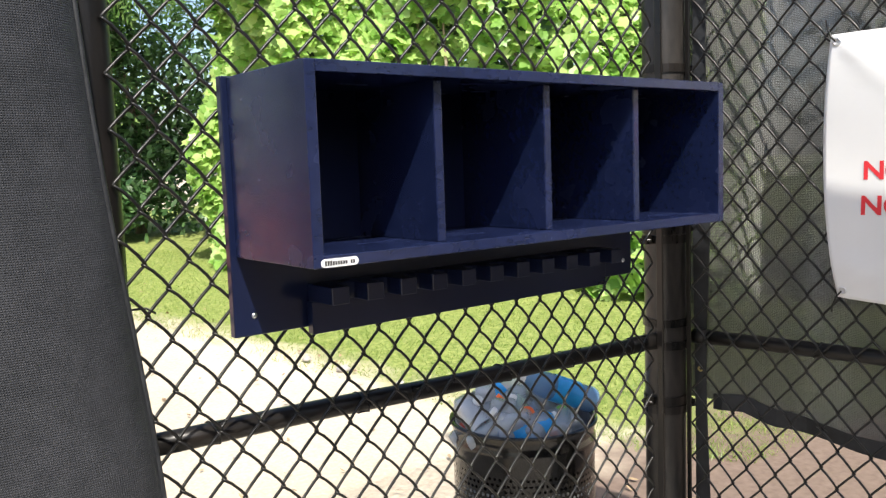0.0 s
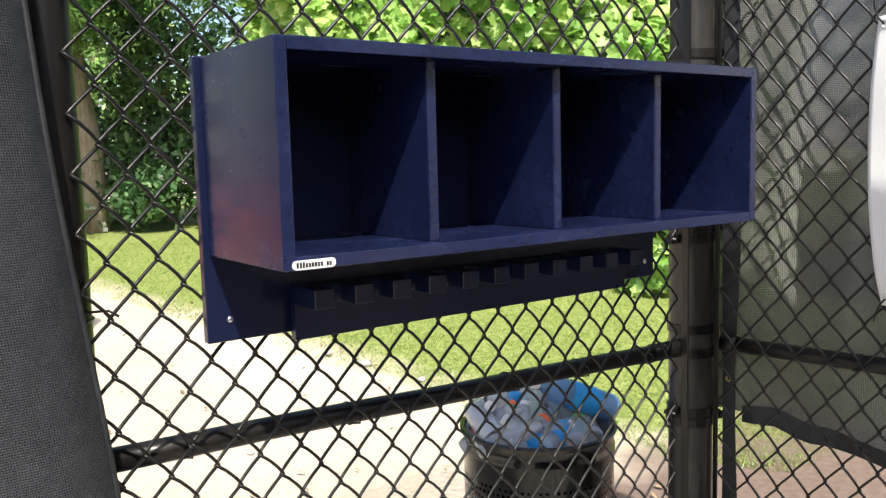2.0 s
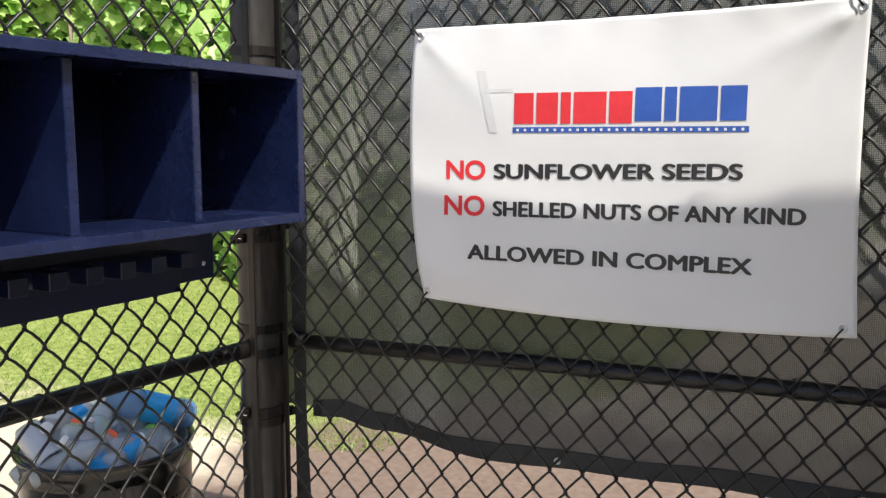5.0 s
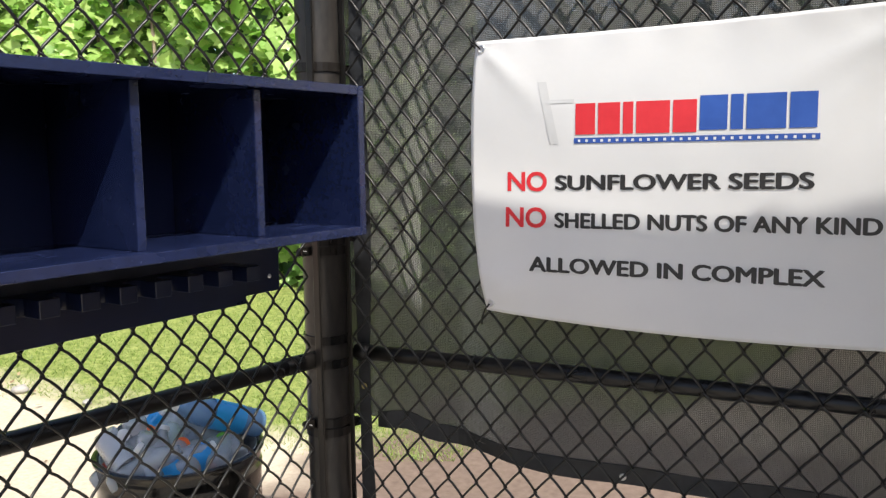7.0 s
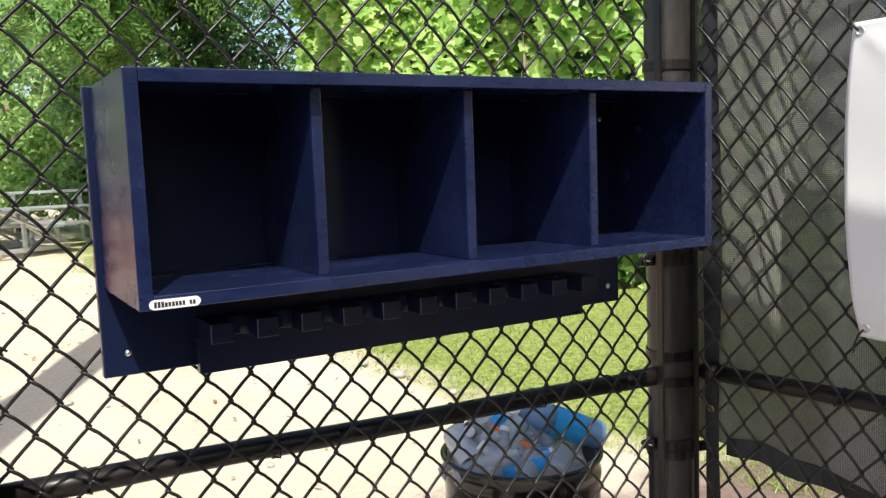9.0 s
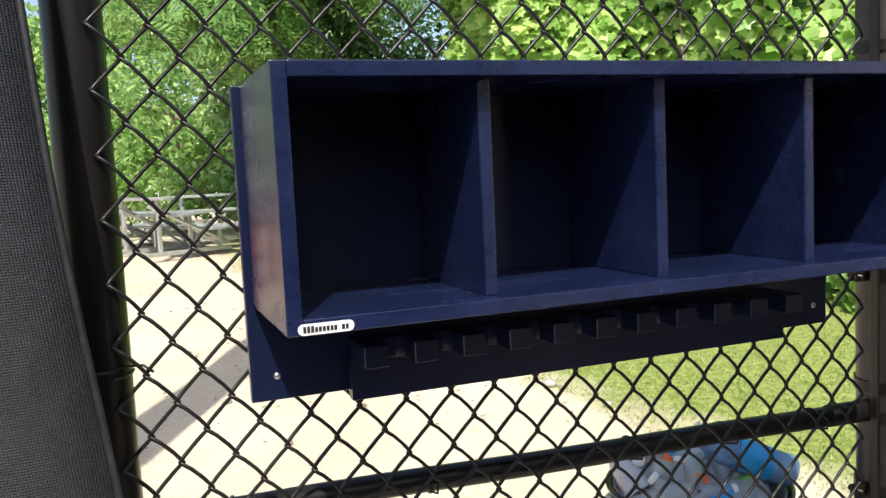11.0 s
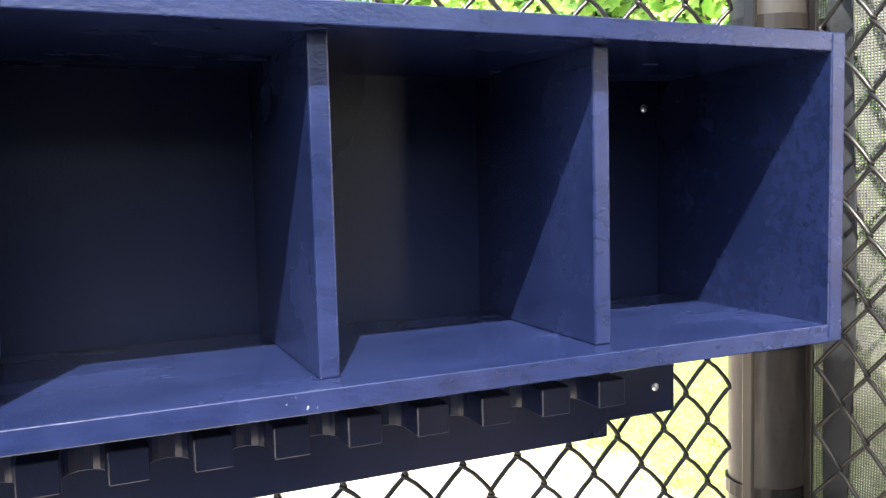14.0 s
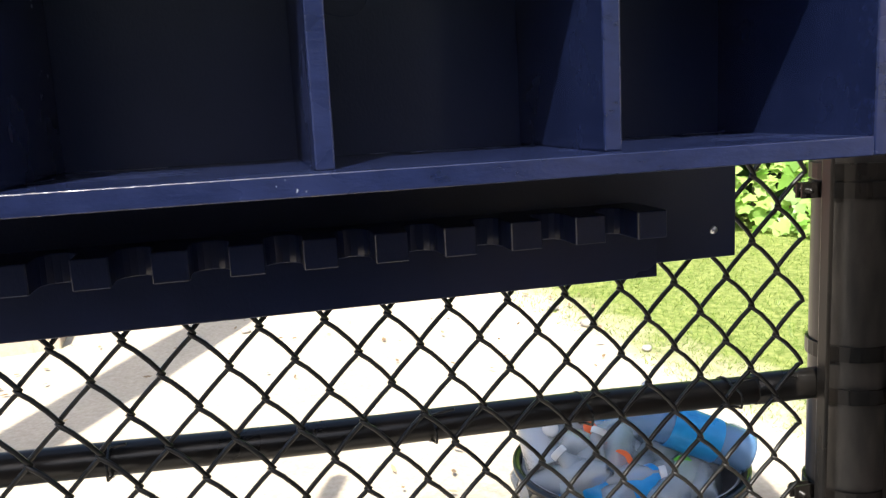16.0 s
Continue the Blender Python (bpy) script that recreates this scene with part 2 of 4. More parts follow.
def ground_material():
    """Pale sand, worn into thin dry turf and then green lawn, along one winding edge."""
    m = material("sand_and_lawn", (0.45, 0.375, 0.285), (0.60, 0.52, 0.41), 0.95, grain=45, blotch=0.8, bump=0.012, bump_scale=9, spec=0.15)
    n, l = m.node_tree.nodes, m.node_tree.links
    tc = n["Texture Coordinate"]
    sep = n.new("ShaderNodeSeparateXYZ")
    l.new(tc.outputs["Object"], sep.inputs[0])

    def math_node(op, a, b=None, clamp=False):
        node = n.new("ShaderNodeMath")
        node.operation, node.use_clamp = op, clamp
        for k, v in enumerate((a, b)):
            if isinstance(v, (int, float)):
                node.inputs[k].default_value = v
            elif v is not None:
                l.new(v, node.inputs[k])
        return node.outputs[0]

    curve = n.new("ShaderNodeFloatCurve")
    pts = ((0.0, 5.5), (0.8, 3.35), (1.5, 2.85), (3.0, 2.52), (4.6, 2.18), (6.4, 1.78), (7.8, 1.42), (9.4, 1.18), (14.0, 1.6), (20.0, 6.0))
    c = curve.mapping.curves[0]
    for y, x in pts[1:-1]:
        c.points.new(y / 20, x / 10)
    c.points[0].location, c.points[-1].location = (0, 0.55), (1, 0.6)
    curve.mapping.update()
    l.new(math_node("DIVIDE", sep.outputs[1], 20.0), curve.inputs["Value"])
    edge = math_node("MULTIPLY", curve.outputs[0], 10.0)
    noise_tex = n.new("ShaderNodeTexNoise")
    noise_tex.inputs["Scale"].default_value = 2.2
    noise_tex.inputs["Detail"].default_value = 8
    l.new(tc.outputs["Object"], noise_tex.inputs["Vector"])
    wob = math_node("MULTIPLY", math_node("SUBTRACT", noise_tex.outputs[0], 0.5), 1.0)
    d = math_node("ADD", math_node("SUBTRACT", sep.outputs[0], edge), wob)
    turf = n.new("ShaderNodeValToRGB")
    fine = n.new("ShaderNodeTexNoise")
    fine.inputs["Scale"].default_value = 24
    fine.inputs["Detail"].default_value = 8
    l.new(tc.outputs["Object"], fine.inputs["Vector"])
    e = turf.color_ramp.elements
    e[0].position, e[0].color = 0.3, (0.115, 0.165, 0.035, 1)
    e[1].position, e[1].color = 0.7, (0.33, 0.36, 0.12, 1)
    l.new(fine.outputs[0], turf.inputs[0])
    lawn = n.new("ShaderNodeMix")
    lawn.data_type = "RGBA"
    l.new(math_node("MULTIPLY", math_node("ADD", d, 0.05), 2.6, True), lawn.inputs[0])
    l.new(n["Color Ramp"].outputs[0], lawn.inputs["A"])
    l.new(turf.outputs[0], lawn.inputs["B"])
    clay = n.new("ShaderNodeMix")
    clay.data_type = "RGBA"
    east = math_node("MULTIPLY", math_node("ADD", math_node("SUBTRACT", sep.outputs[0], 1.75), wob), 3.0, True)
    south = math_node("MULTIPLY", math_node("ADD", math_node("SUBTRACT", 1.75, sep.outputs[1]), wob), 2.0, True)
    near = math_node("MULTIPLY", math_node("ADD", math_node("SUBTRACT", 4.6, sep.outputs[0]), math_node("MULTIPLY", wob, 2.0)), 1.5, True)
    l.new(math_node("MULTIPLY", math_node("MULTIPLY", east, south), near), clay.inputs[0])
    l.new(lawn.outputs["Result"], clay.inputs["A"])
    tone = n.new("ShaderNodeValToRGB")
    tone.color_ramp.elements[0].color, tone.color_ramp.elements[1].color = (0.12, 0.085, 0.066, 1), (0.25, 0.185, 0.148, 1)
    l.new(fine.outputs[0], tone.inputs[0])
    l.new(tone.outputs[0], clay.inputs["B"])
    l.new(clay.outputs["Result"], n["Principled BSDF"].inputs["Base Color"])
    return m


GROUND = ground_material()


# ---- building helpers ----
def link(name, me, mat, parent=None, label="", kind="", category=""):
    if mat is not None:
        me.materials.append(mat)
    ob = new(name, me)
    if parent is not None:
        ob.parent = parent
    return tagged(ob, label, category, kind=kind)


def part(name, bm, mat, parent=None, label="", smooth=False, kind=""):
    me = bpy.data.meshes.new(name)
    bm.normal_update()
    bm.to_mesh(me)
    bm.free()
    if smooth:
        me.polygons.foreach_set("use_smooth", [True] * len(me.polygons))
    return link(name, me, mat, parent, label, kind)


def holder(name, place, label, category, group="", kind=""):
    """The top-level object of a thing, at its base."""
    ob = new(name)
    ob.empty_display_size = 0.05
    ob.location = place
    bpy.context.view_layer.update()
    return tagged(ob, label, category, group, kind)


def keep_world(thing):
    """Parts were built in world places: undo their parent's offset."""
    inv = Matrix.Translation(thing.location).inverted()
    for ob in thing.children:
        ob.matrix_parent_inverse = inv
    return thing


def slab(x0, x1, y0, y1, z0, z1, bevel=0.0015, cuts=0):
    bm = bmesh.new()
    bmesh.ops.create_cube(bm, size=1)
    for v in bm.verts:
        v.co = Vector(((x0 + x1) / 2 + v.co.x * (x1 - x0), (y0 + y1) / 2 + v.co.y * (y1 - y0), (z0 + z1) / 2 + v.co.z * (z1 - z0)))
    if bevel:
        bmesh.ops.bevel(bm, geom=bm.edges[:], offset=bevel, segments=2, profile=0.5, affect="EDGES")
    return bm


def tube(points, radius, sides=8, caps=True, bm=None):
    """A round bar swept along points; radius may be a list."""
    bm = bm or bmesh.new()
    pts = [Vector(p) for p in points]
    rad = radius if isinstance(radius, (list, tuple)) else [radius] * len(pts)
    rings = []
    for k, p in enumerate(pts):
        t = (pts[min(k + 1, len(pts) - 1)] - pts[max(k - 1, 0)]).normalized()
        ref = Vector((0, 0, 1)) if abs(t.z) < 0.9 else Vector((0, 1, 0))
        u = t.cross(ref).normalized()
        w = t.cross(u)
        rings.append([bm.verts.new(p + float(rad[k]) * (math.cos(a) * u + math.sin(a) * w)) for a in (2 * math.pi * i / sides for i in range(sides))])
    for a, b in zip(rings, rings[1:]):
        for i in range(sides):
            bm.faces.new((a[i], b[i], b[(i + 1) % sides], a[(i + 1) % sides]))
    if caps:
        bm.faces.new(rings[0])
        bm.faces.new(rings[-1][::-1])
    bmesh.ops.recalc_face_normals(bm, faces=bm.faces[:])
    return bm


def lathe(profile, sides=24, cap_top=False, cap_bottom=False):
    """A turned form from (radius, height) pairs, about z."""
    bm = bmesh.new()
    rings = [[bm.verts.new((r * math.cos(a), r * math.sin(a), z)) for a in (2 * math.pi * i / sides for i in range(sides))] for r, z in profile]
    for a, b in zip(rings, rings[1:]):
        for i in range(sides):
            bm.faces.new((a[i], a[(i + 1) % sides], b[(i + 1) % sides], b[i]))
    if cap_bottom:
        bm.faces.new(rings[0][::-1])
    if cap_top:
        bm.faces.new(rings[-1])
    return bm


def moved(bm, m):
    bmesh.ops.transform(bm, matrix=m, verts=bm.verts[:])
    return bm


def mesh_of(name, verts, faces, smooth=False):
    me = bpy.data.meshes.new(name)
    me.from_pydata([tuple(v) for v in verts], [], [tuple(f) for f in faces])
    if smooth:
        me.polygons.foreach_set("use_smooth", [True] * len(me.polygons))
    me.update()
    return me


def sheet_mesh(name, place, nu, nv, width, height):
    """A grid sheet: place(u, v) in 0..1 gives the point; UVs are in metres."""
    verts = [place(i / nu, j / nv) for j in range(nv + 1) for i in range(nu + 1)]
    faces = [(j * (nu + 1) + i, j * (nu + 1) + i + 1, (j + 1) * (nu + 1) + i + 1, (j + 1) * (nu + 1) + i) for j in range(nv) for i in range(nu)]
    me = mesh_of(name, verts, faces, True)
    uv = me.uv_layers.new(name="UVMap")
    for lp in me.loops:
        k = lp.vertex_index
        uv.data[lp.index].uv = ((k % (nu + 1)) / nu * width, (k // (nu + 1)) / nv * height)
    return me


def ground_z(y):
    return min(max(0.055 * (y - 1.0), 0.0), 0.66)


# ---- ground ----
def build_ground():
    xs = sorted({*np.linspace(-6, 12, 73).round(3), -700, -200, -60, -20, 30, 80, 200, 700})
    ys = sorted({*np.linspace(-4, 16, 81).round(3), -700, -200, -50, -10, 22, 40, 90, 250, 900})
    verts = [(x, y, ground_z(y) + (0.03 * (noise.noise((x * 0.9, y * 0.9, 0)) + 0.4 * noise.noise((x * 3, y * 3, 2))) if 1.2 < y < 16 and -6 < x < 12 else 0)) for y in ys for x in xs]
    n = len(xs)
    faces = [(j * n + i, j * n + i + 1, (j + 1) * n + i + 1, (j + 1) * n + i) for j in range(len(ys) - 1) for i in range(n - 1)]
    link("ground", mesh_of("ground", verts, faces, True), GROUND, None, "pale sand path running into worn sunny lawn", "structure", "ground")


build_ground()


# ---- helmet and bat shelf ----
def build_shelf():
    W, D, Z0, Z1, T = 1.06, 0.273, 1.42, 1.73, 0.0185
    s = holder("helmet_shelf", (0.53, 0.0, 1.278), "glossy navy-painted wooden helmet shelf with bat rack, screwed to chain-link fence", "shelf")
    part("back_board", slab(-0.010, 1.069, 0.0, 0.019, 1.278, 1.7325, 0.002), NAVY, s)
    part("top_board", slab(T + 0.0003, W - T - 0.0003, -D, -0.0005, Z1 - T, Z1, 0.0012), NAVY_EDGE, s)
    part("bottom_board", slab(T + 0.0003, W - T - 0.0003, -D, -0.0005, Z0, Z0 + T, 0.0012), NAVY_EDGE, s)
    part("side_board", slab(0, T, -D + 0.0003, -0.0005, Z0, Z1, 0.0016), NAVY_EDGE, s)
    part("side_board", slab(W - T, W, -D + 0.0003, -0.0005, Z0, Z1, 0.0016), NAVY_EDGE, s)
    for x in (0.2680, 0.5290, 0.7900):
        part("divider", slab(x - 0.0088, x + 0.0088, -0.243, -0.0005, Z0 + T, Z1 - T, 0.002), NAVY_EDGE, s, "divider set back from the front edge")
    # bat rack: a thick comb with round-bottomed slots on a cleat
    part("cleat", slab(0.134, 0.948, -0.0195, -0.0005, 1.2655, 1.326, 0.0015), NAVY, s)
    bm = bmesh.new()
    pitch, first, tooth, deep, front = 0.0752, 0.137, 0.036, 0.038, -0.089
    outline = [(first, -0.001)]
    for k in range(11):
        a = first + k * pitch
        outline += [(a, front), (a + tooth, front)]
        if k < 10:
            g0, g1 = a + tooth, a + pitch
            mid, r = (g0 + g1) / 2, (g1 - g0) / 2
            outline += [(mid - r * math.cos(t), front + deep + r * math.sin(t)) for t in np.linspace(0, math.pi, 9)]
    outline.append((first + 10 * pitch + tooth, -0.001))
    low = [bm.verts.new((x, y, 1.3265)) for x, y in outline]
    face = bm.faces.new(low)
    up = bmesh.ops.extrude_face_region(bm, geom=[face])
    for v in (g for g in up["geom"] if isinstance(g, bmesh.types.BMVert)):
        v.co.z = 1.3585
    bmesh.ops.recalc_face_normals(bm, faces=bm.faces[:])
    bmesh.ops.bevel(bm, geom=[e for e in bm.edges if e.calc_face_angle(0) > 0.6], offset=0.0013, segments=1, affect="EDGES")
    part("bat_rack", bm, NAVY, s, "thick navy comb with eleven teeth for hanging bats")
    for x, z in ((0.028, 1.314), (1.037, 1.314), (0.036, 1.676), (1.021, 1.679)):
        b = lathe([(0.0001, 0.0034), (0.0035, 0.0030), (0.0052, 0.0012), (0.0055, 0.0)], 12)
        screw = part("screw", moved(b, Matrix.Translation((x, -0.0004, z)) @ pose(0, 0, 0, 90)), STEEL, s, "bright zinc screw head", True)
    # sticker: white pill with dark bars
    w, h, x0, z0 = 0.066, 0.0130, 0.0120, 1.4207
    bm = bmesh.new()
    pts = [(x0 + h / 2 - h / 2 * math.sin(t), z0 + h / 2 - h / 2 * math.cos(t)) for t in np.linspace(0, math.pi, 9)]
    pts += [(x0 + w - h / 2 + h / 2 * math.sin(t), z0 + h / 2 + h / 2 * math.cos(t)) for t in np.linspace(0, math.pi, 9)]
    face = bm.faces.new([bm.verts.new((x, -D + 0.0004, z)) for x, z in pts])
    up = bmesh.ops.extrude_face_region(bm, geom=[face])
    for v in (g for g in up["geom"] if isinstance(g, bmesh.types.BMVert)):
        v.co.y = -D - 0.0008
    bmesh.ops.recalc_face_normals(bm, faces=bm.faces[:])
    sticker = part("sticker", bm, STICKER, s, "white rounded sticker with dark lettering bars")
    bm = bmesh.new()
    for k in range(12):
        big = k < 3
        a = x0 + 0.006 + k * 0.0045
        if k == 9:
            continue
        g = bmesh.ops.create_cube(bm, size=1)["verts"]
        for v in g:
            v.co = Vector((a + 0.0018 + v.co.x * 0.0033, -D - 0.0010 + v.co.y * 0.0008, z0 + h / 2 + v.co.z * (0.0078 if big else 0.0058) - (0 if big else 0.0006)))
    lettering = part("lettering", bm, INK_BLACK, sticker)
    keep_world(s)


build_shelf()


# ---- chain-link fences ----
PITCH, ROW, WIRE = 0.0764, 0.0884, 0.0031


def wire_mesh(name, z0, z1, phase, pitch, row):
    """One woven wire: a flat zigzag spiral that hooks into its neighbours at every bend."""
    pts, n = [], int((z1 - z0) / (row / 2))
    half, a = pitch / 4, WIRE * 1.05
    for k in range(n + 1):
        z, s = z0 + k * row / 2, 1 if (k + phase) % 2 else -1
        reach = half + WIRE * 0.9
        pts.append((s * reach, 0, z))
        if k < n:
            yy = -a if s > 0 else a
            for f in (0.08, 0.30, 0.65, 0.92):
                bow = (0.0048 if s > 0 else 0.0012) * math.sin(math.pi * f)
                pts.append((s * reach * (1 - 2 * f), yy * (0.75 if f in (0.08, 0.92) else 1.0), z + f * row / 2 + bow))
    me = bpy.data.meshes.new(name)
    bm = tube(pts, WIRE, 6)
    bm.to_mesh(me)
    bm.free()
    me.polygons.foreach_set("use_smooth", [True] * len(me.polygons))
    me.materials.append(VINYL)
    return me


def weave(fence, place, count, z0, z1, base_z, start=0, pitch=PITCH, row=ROW):
    """Wires side by side; place(k) gives the pose of wire k."""
    z0 = base_z - round((base_z - z0) / row) * row
    kinds = [wire_mesh("wire", z0, z1, ph, pitch, row) for ph in (0, 1)]
    for k in range(count):
        w = new("wire", kinds[(k + start) % 2])
        w.parent = fence
        w.matrix_basis = place(k)


def band(center, radius, z, height, lug, parent, name="tension_band"):
    """A steel strap round a post, closed by a bolt at its lug."""
    x, y = center
    bm = bmesh.new()
    ring = []
    for r, zz in ((radius + 0.001, z - height / 2), (radius + 0.0045, z - height / 2), (radius + 0.0045, z + height / 2), (radius + 0.001, z + height / 2)):
        ring.append([bm.verts.new((x + r * math.cos(t), y + r * math.sin(t), zz)) for t in (2 * math.pi * i / 28 for i in range(28))])
    for a, b in zip(ring, ring[1:] + ring[:1]):
        for i in range(28):
            bm.faces.new((a[i], a[(i + 1) % 28], b[(i + 1) % 28], b[i]))
    d = Vector((math.cos(lug), math.sin(lug), 0))
    side = Vector((-d.y, d.x, 0))
    for off in (-0.006, 0.006):
        g = bmesh.ops.create_cube(bm, size=1)["verts"]
        for v in g:
            c = v.co.copy()
            v.co = Vector((x, y, z)) + d * (radius + 0.017 + c.x * 0.034) + side * (off + c.y * 0.0035) + Vector((0, 0, c.z * height))
    bmesh.ops.recalc_face_normals(bm, faces=bm.faces[:])
    b = part(name, bm, PIPE, parent)
    at = Vector((x, y, z)) + d * (radius + 0.026)
    part("bolt", tube([at - side * 0.016, at - side * 0.011, at - side * 0.0105, at + side * 0.018], [0.006, 0.0065, 0.004, 0.004], 8), PIPE, b, "", True)
    return b


POST = (1.303, 0.071)
LEFT_POST = (-0.208, 0.066)
FENCE_Y = 0.0265


def build_back_fence():
    f = holder("chain_link_fence", (0.53, FENCE_Y, 0.0), "black vinyl-coated chain-link fence panel with pipe mid rail", "fence")
    cols = int((1.235 + 0.175) / (PITCH / 2))
    first = -0.112 - PITCH / 4 - PITCH / 2
    weave(f, lambda k: pose(first + k * PITCH / 2 - 0.53, 0, 0), cols, 0.06, 2.75, 1.642)
    rail = lambda x: 1.101 - 0.028 * (x + 0.1)
    xs = np.linspace(LEFT_POST[0] + 0.03, POST[0] - 0.054, 12)
    part("mid_rail", moved(tube([(x, 0.066, rail(x) + 0.0015 * math.sin(9 * x)) for x in xs], 0.0205, 16), Matrix.Translation((-0.53, -FENCE_Y, 0))), PIPE, f, "black pipe rail", True)
    part("rail_cup", moved(tube([(POST[0] - 0.165, 0.066, rail(1.14)), (POST[0] - 0.163, 0.066, rail(1.14)), (POST[0] - 0.060, 0.066, rail(1.24)), (POST[0] - 0.055, 0.066, rail(1.25))], [0.0206, 0.0225, 0.0225, 0.0212], 16), Matrix.Translation((-0.53, -FENCE_Y, 0))), PIPE, f, "", True)
    part("tension_bar", slab(1.2265 - 0.53, 1.233 - 0.53, -0.004, 0.016, 0.05, 2.75, 0.002), PIPE, f)
    for x in (-0.045, 0.27, 0.66, 0.87, 1.09):
        z = rail(x)
        loop = [(x + 0.006 * math.sin(t * 0.5), 0.066 + 0.0215 * math.cos(t) - (0.022 if math.cos(t) < -0.8 else 0), z + 0.0215 * math.sin(t)) for t in np.linspace(0, 2 * math.pi, 15)]
        loop += [(x + 0.012, 0.030, z + 0.028), (x + 0.030, 0.022, z + 0.033)]
        part("wire_tie", moved(tube(loop, 0.0019, 5), Matrix.Translation((-0.53, -FENCE_Y, 0))), VINYL, f, "twisted wire tie round the rail", True)


def build_posts():
    p = holder("corner_post", (*POST, 0.0), "stout black steel corner post with strap bands", "post")
    part("pole", tube([(*POST, z) for z in (0.0, 0.7, 1.4, 2.1, 3.0)], 0.0565, 32), POLE, p, "scuffed black steel pole", True)
    for z, lug in ((1.806, -0.35), (1.346, math.pi), (1.372, -0.35), (1.113, 1.3), (1.050, 1.3), (0.895, math.pi), (0.868, -0.4), (0.45, math.pi), (2.3, math.pi)):
        band(POST, 0.0565, z, 0.022, lug, p)
    keep_world(p)
    q = holder("end_post", (*LEFT_POST, 0.0), "black steel fence post with strap bands", "post")
    part("pole", tube([(*LEFT_POST, z) for z in (0.0, 0.7, 1.4, 2.1, 3.0)], 0.040, 28), PIPE, q, "", True)
    for z in (1.335, 0.7):
        loop = [(LEFT_POST[0] + 0.042 * math.cos(t), LEFT_POST[1] + 0.042 * math.sin(t) - (0.006 if math.sin(t) < -0.9 else 0), z + 0.002 * t) for t in np.linspace(-1.2, 2 * math.pi - 0.6, 18)]
        loop += [(LEFT_POST[0] + 0.055, LEFT_POST[1] - 0.045, z + 0.014), (LEFT_POST[0] + 0.068, LEFT_POST[1] - 0.05, z + 0.004)]
        part("wire_tie", tube(loop, 0.0021, 5), VINYL, q, "", True)
    keep_world(q)


build_back_fence()
build_posts()

# the side fence runs from the corner towards the camera
S_ORIGIN, S_ALONG, S_FACE = Vector((1.350, 0.0, 0.0)), Vector((0.1386, -0.9903, 0)), Vector((-0.9903, -0.1386, 0))
S_TURN = Matrix((S_ALONG.to_4d(), (-S_FACE).to_4d(), (0, 0, 1, 0), (0, 0, 0, 1))).transposed()
S_TURN[3][0] = S_TURN[3][1] = S_TURN[3][2] = 0
S_TURN[0][3], S_TURN[1][3], S_TURN[2][3], S_TURN[3][3] = S_ORIGIN.x, S_ORIGIN.y, 0, 1


def side(s, off, z):
    """A place on the side fence: metres from the corner, metres towards the players' side, height."""
    return S_ORIGIN + S_ALONG * s + S_FACE * off + Vector((0, 0, z))


SIDE_PITCH, SIDE_ROW = 0.0766, 0.0962


def build_side_fence():
    f = new("side_fence")
    f.matrix_basis = S_TURN
    tagged(f, "black chain-link side fence with pipe rail and shade cloth behind", "fence")
    cols = int(2.5 / (SIDE_PITCH / 2))
    weave(f, lambda k: pose(0.0219 + k * SIDE_PITCH / 2, -0.030, 0), cols, 0.06, 2.75, 1.167, 1, SIDE_PITCH, SIDE_ROW)
    part("mid_rail", tube([(s, 0, 1.071 + 0.002 * math.sin(3 * s)) for s in np.linspace(-0.01, 2.5, 14)], 0.0195, 16), PIPE, f, "", True)
    part("rail_cup", tube([(-0.005, 0, 1.071), (0.035, 0, 1.071)], 0.0225, 16), PIPE, f, "", True)
    part("tension_bar", slab(-0.014, -0.002, -0.034, -0.028, 0.05, 2.75, 0.001), PIPE, f)
    for s in (0.33, 0.78, 1.2, 1.65):
        z = 1.071
        loop = [(s + 0.004 * math.sin(t), -0.0215 * math.cos(t) - (0.015 if math.cos(t) > 0.8 else 0), z + 0.0215 * math.sin(t)) for t in np.linspace(0.2, 2 * math.pi, 14)]
        part("wire_tie", tube(loop + [(s + 0.02, -0.04, z + 0.03)], 0.0019, 5), VINYL, f, "", True)


def hem_z(s):
    k = min(max((s - 0.10) / 0.10, 0), 1)
    return 0.884 - 0.036 * (3 * k * k - 2 * k**3) - 0.012 * min(max(s - 0.2, 0), 0.4) / 0.4 + 0.008 * min(max(s - 0.65, 0), 0.4) / 0.4 + 0.003 * math.sin(9 * s)


def screen_off(s, z):
    """How the cloth billows: one deep fold beside the corner, small puckers in it, broad swells further on."""
    fold = 0.050 * math.exp(-((s - 0.215 - 0.02 * math.sin(1.7 * z)) / 0.115) ** 2)
    near = math.exp(-max(s - 0.10, 0) / 0.25)
    pucker = 0.0035 * near * math.sin(52 * s + 2.6 * math.sin(2.3 * z)) + 0.004 * near * noise.noise((s * 14, z * 7, 4))
    return -0.036 - fold - pucker - 0.008 * math.sin(3.1 * s + 1.7 * z) - 0.006 * noise.noise((s * 5, z * 4, 1))


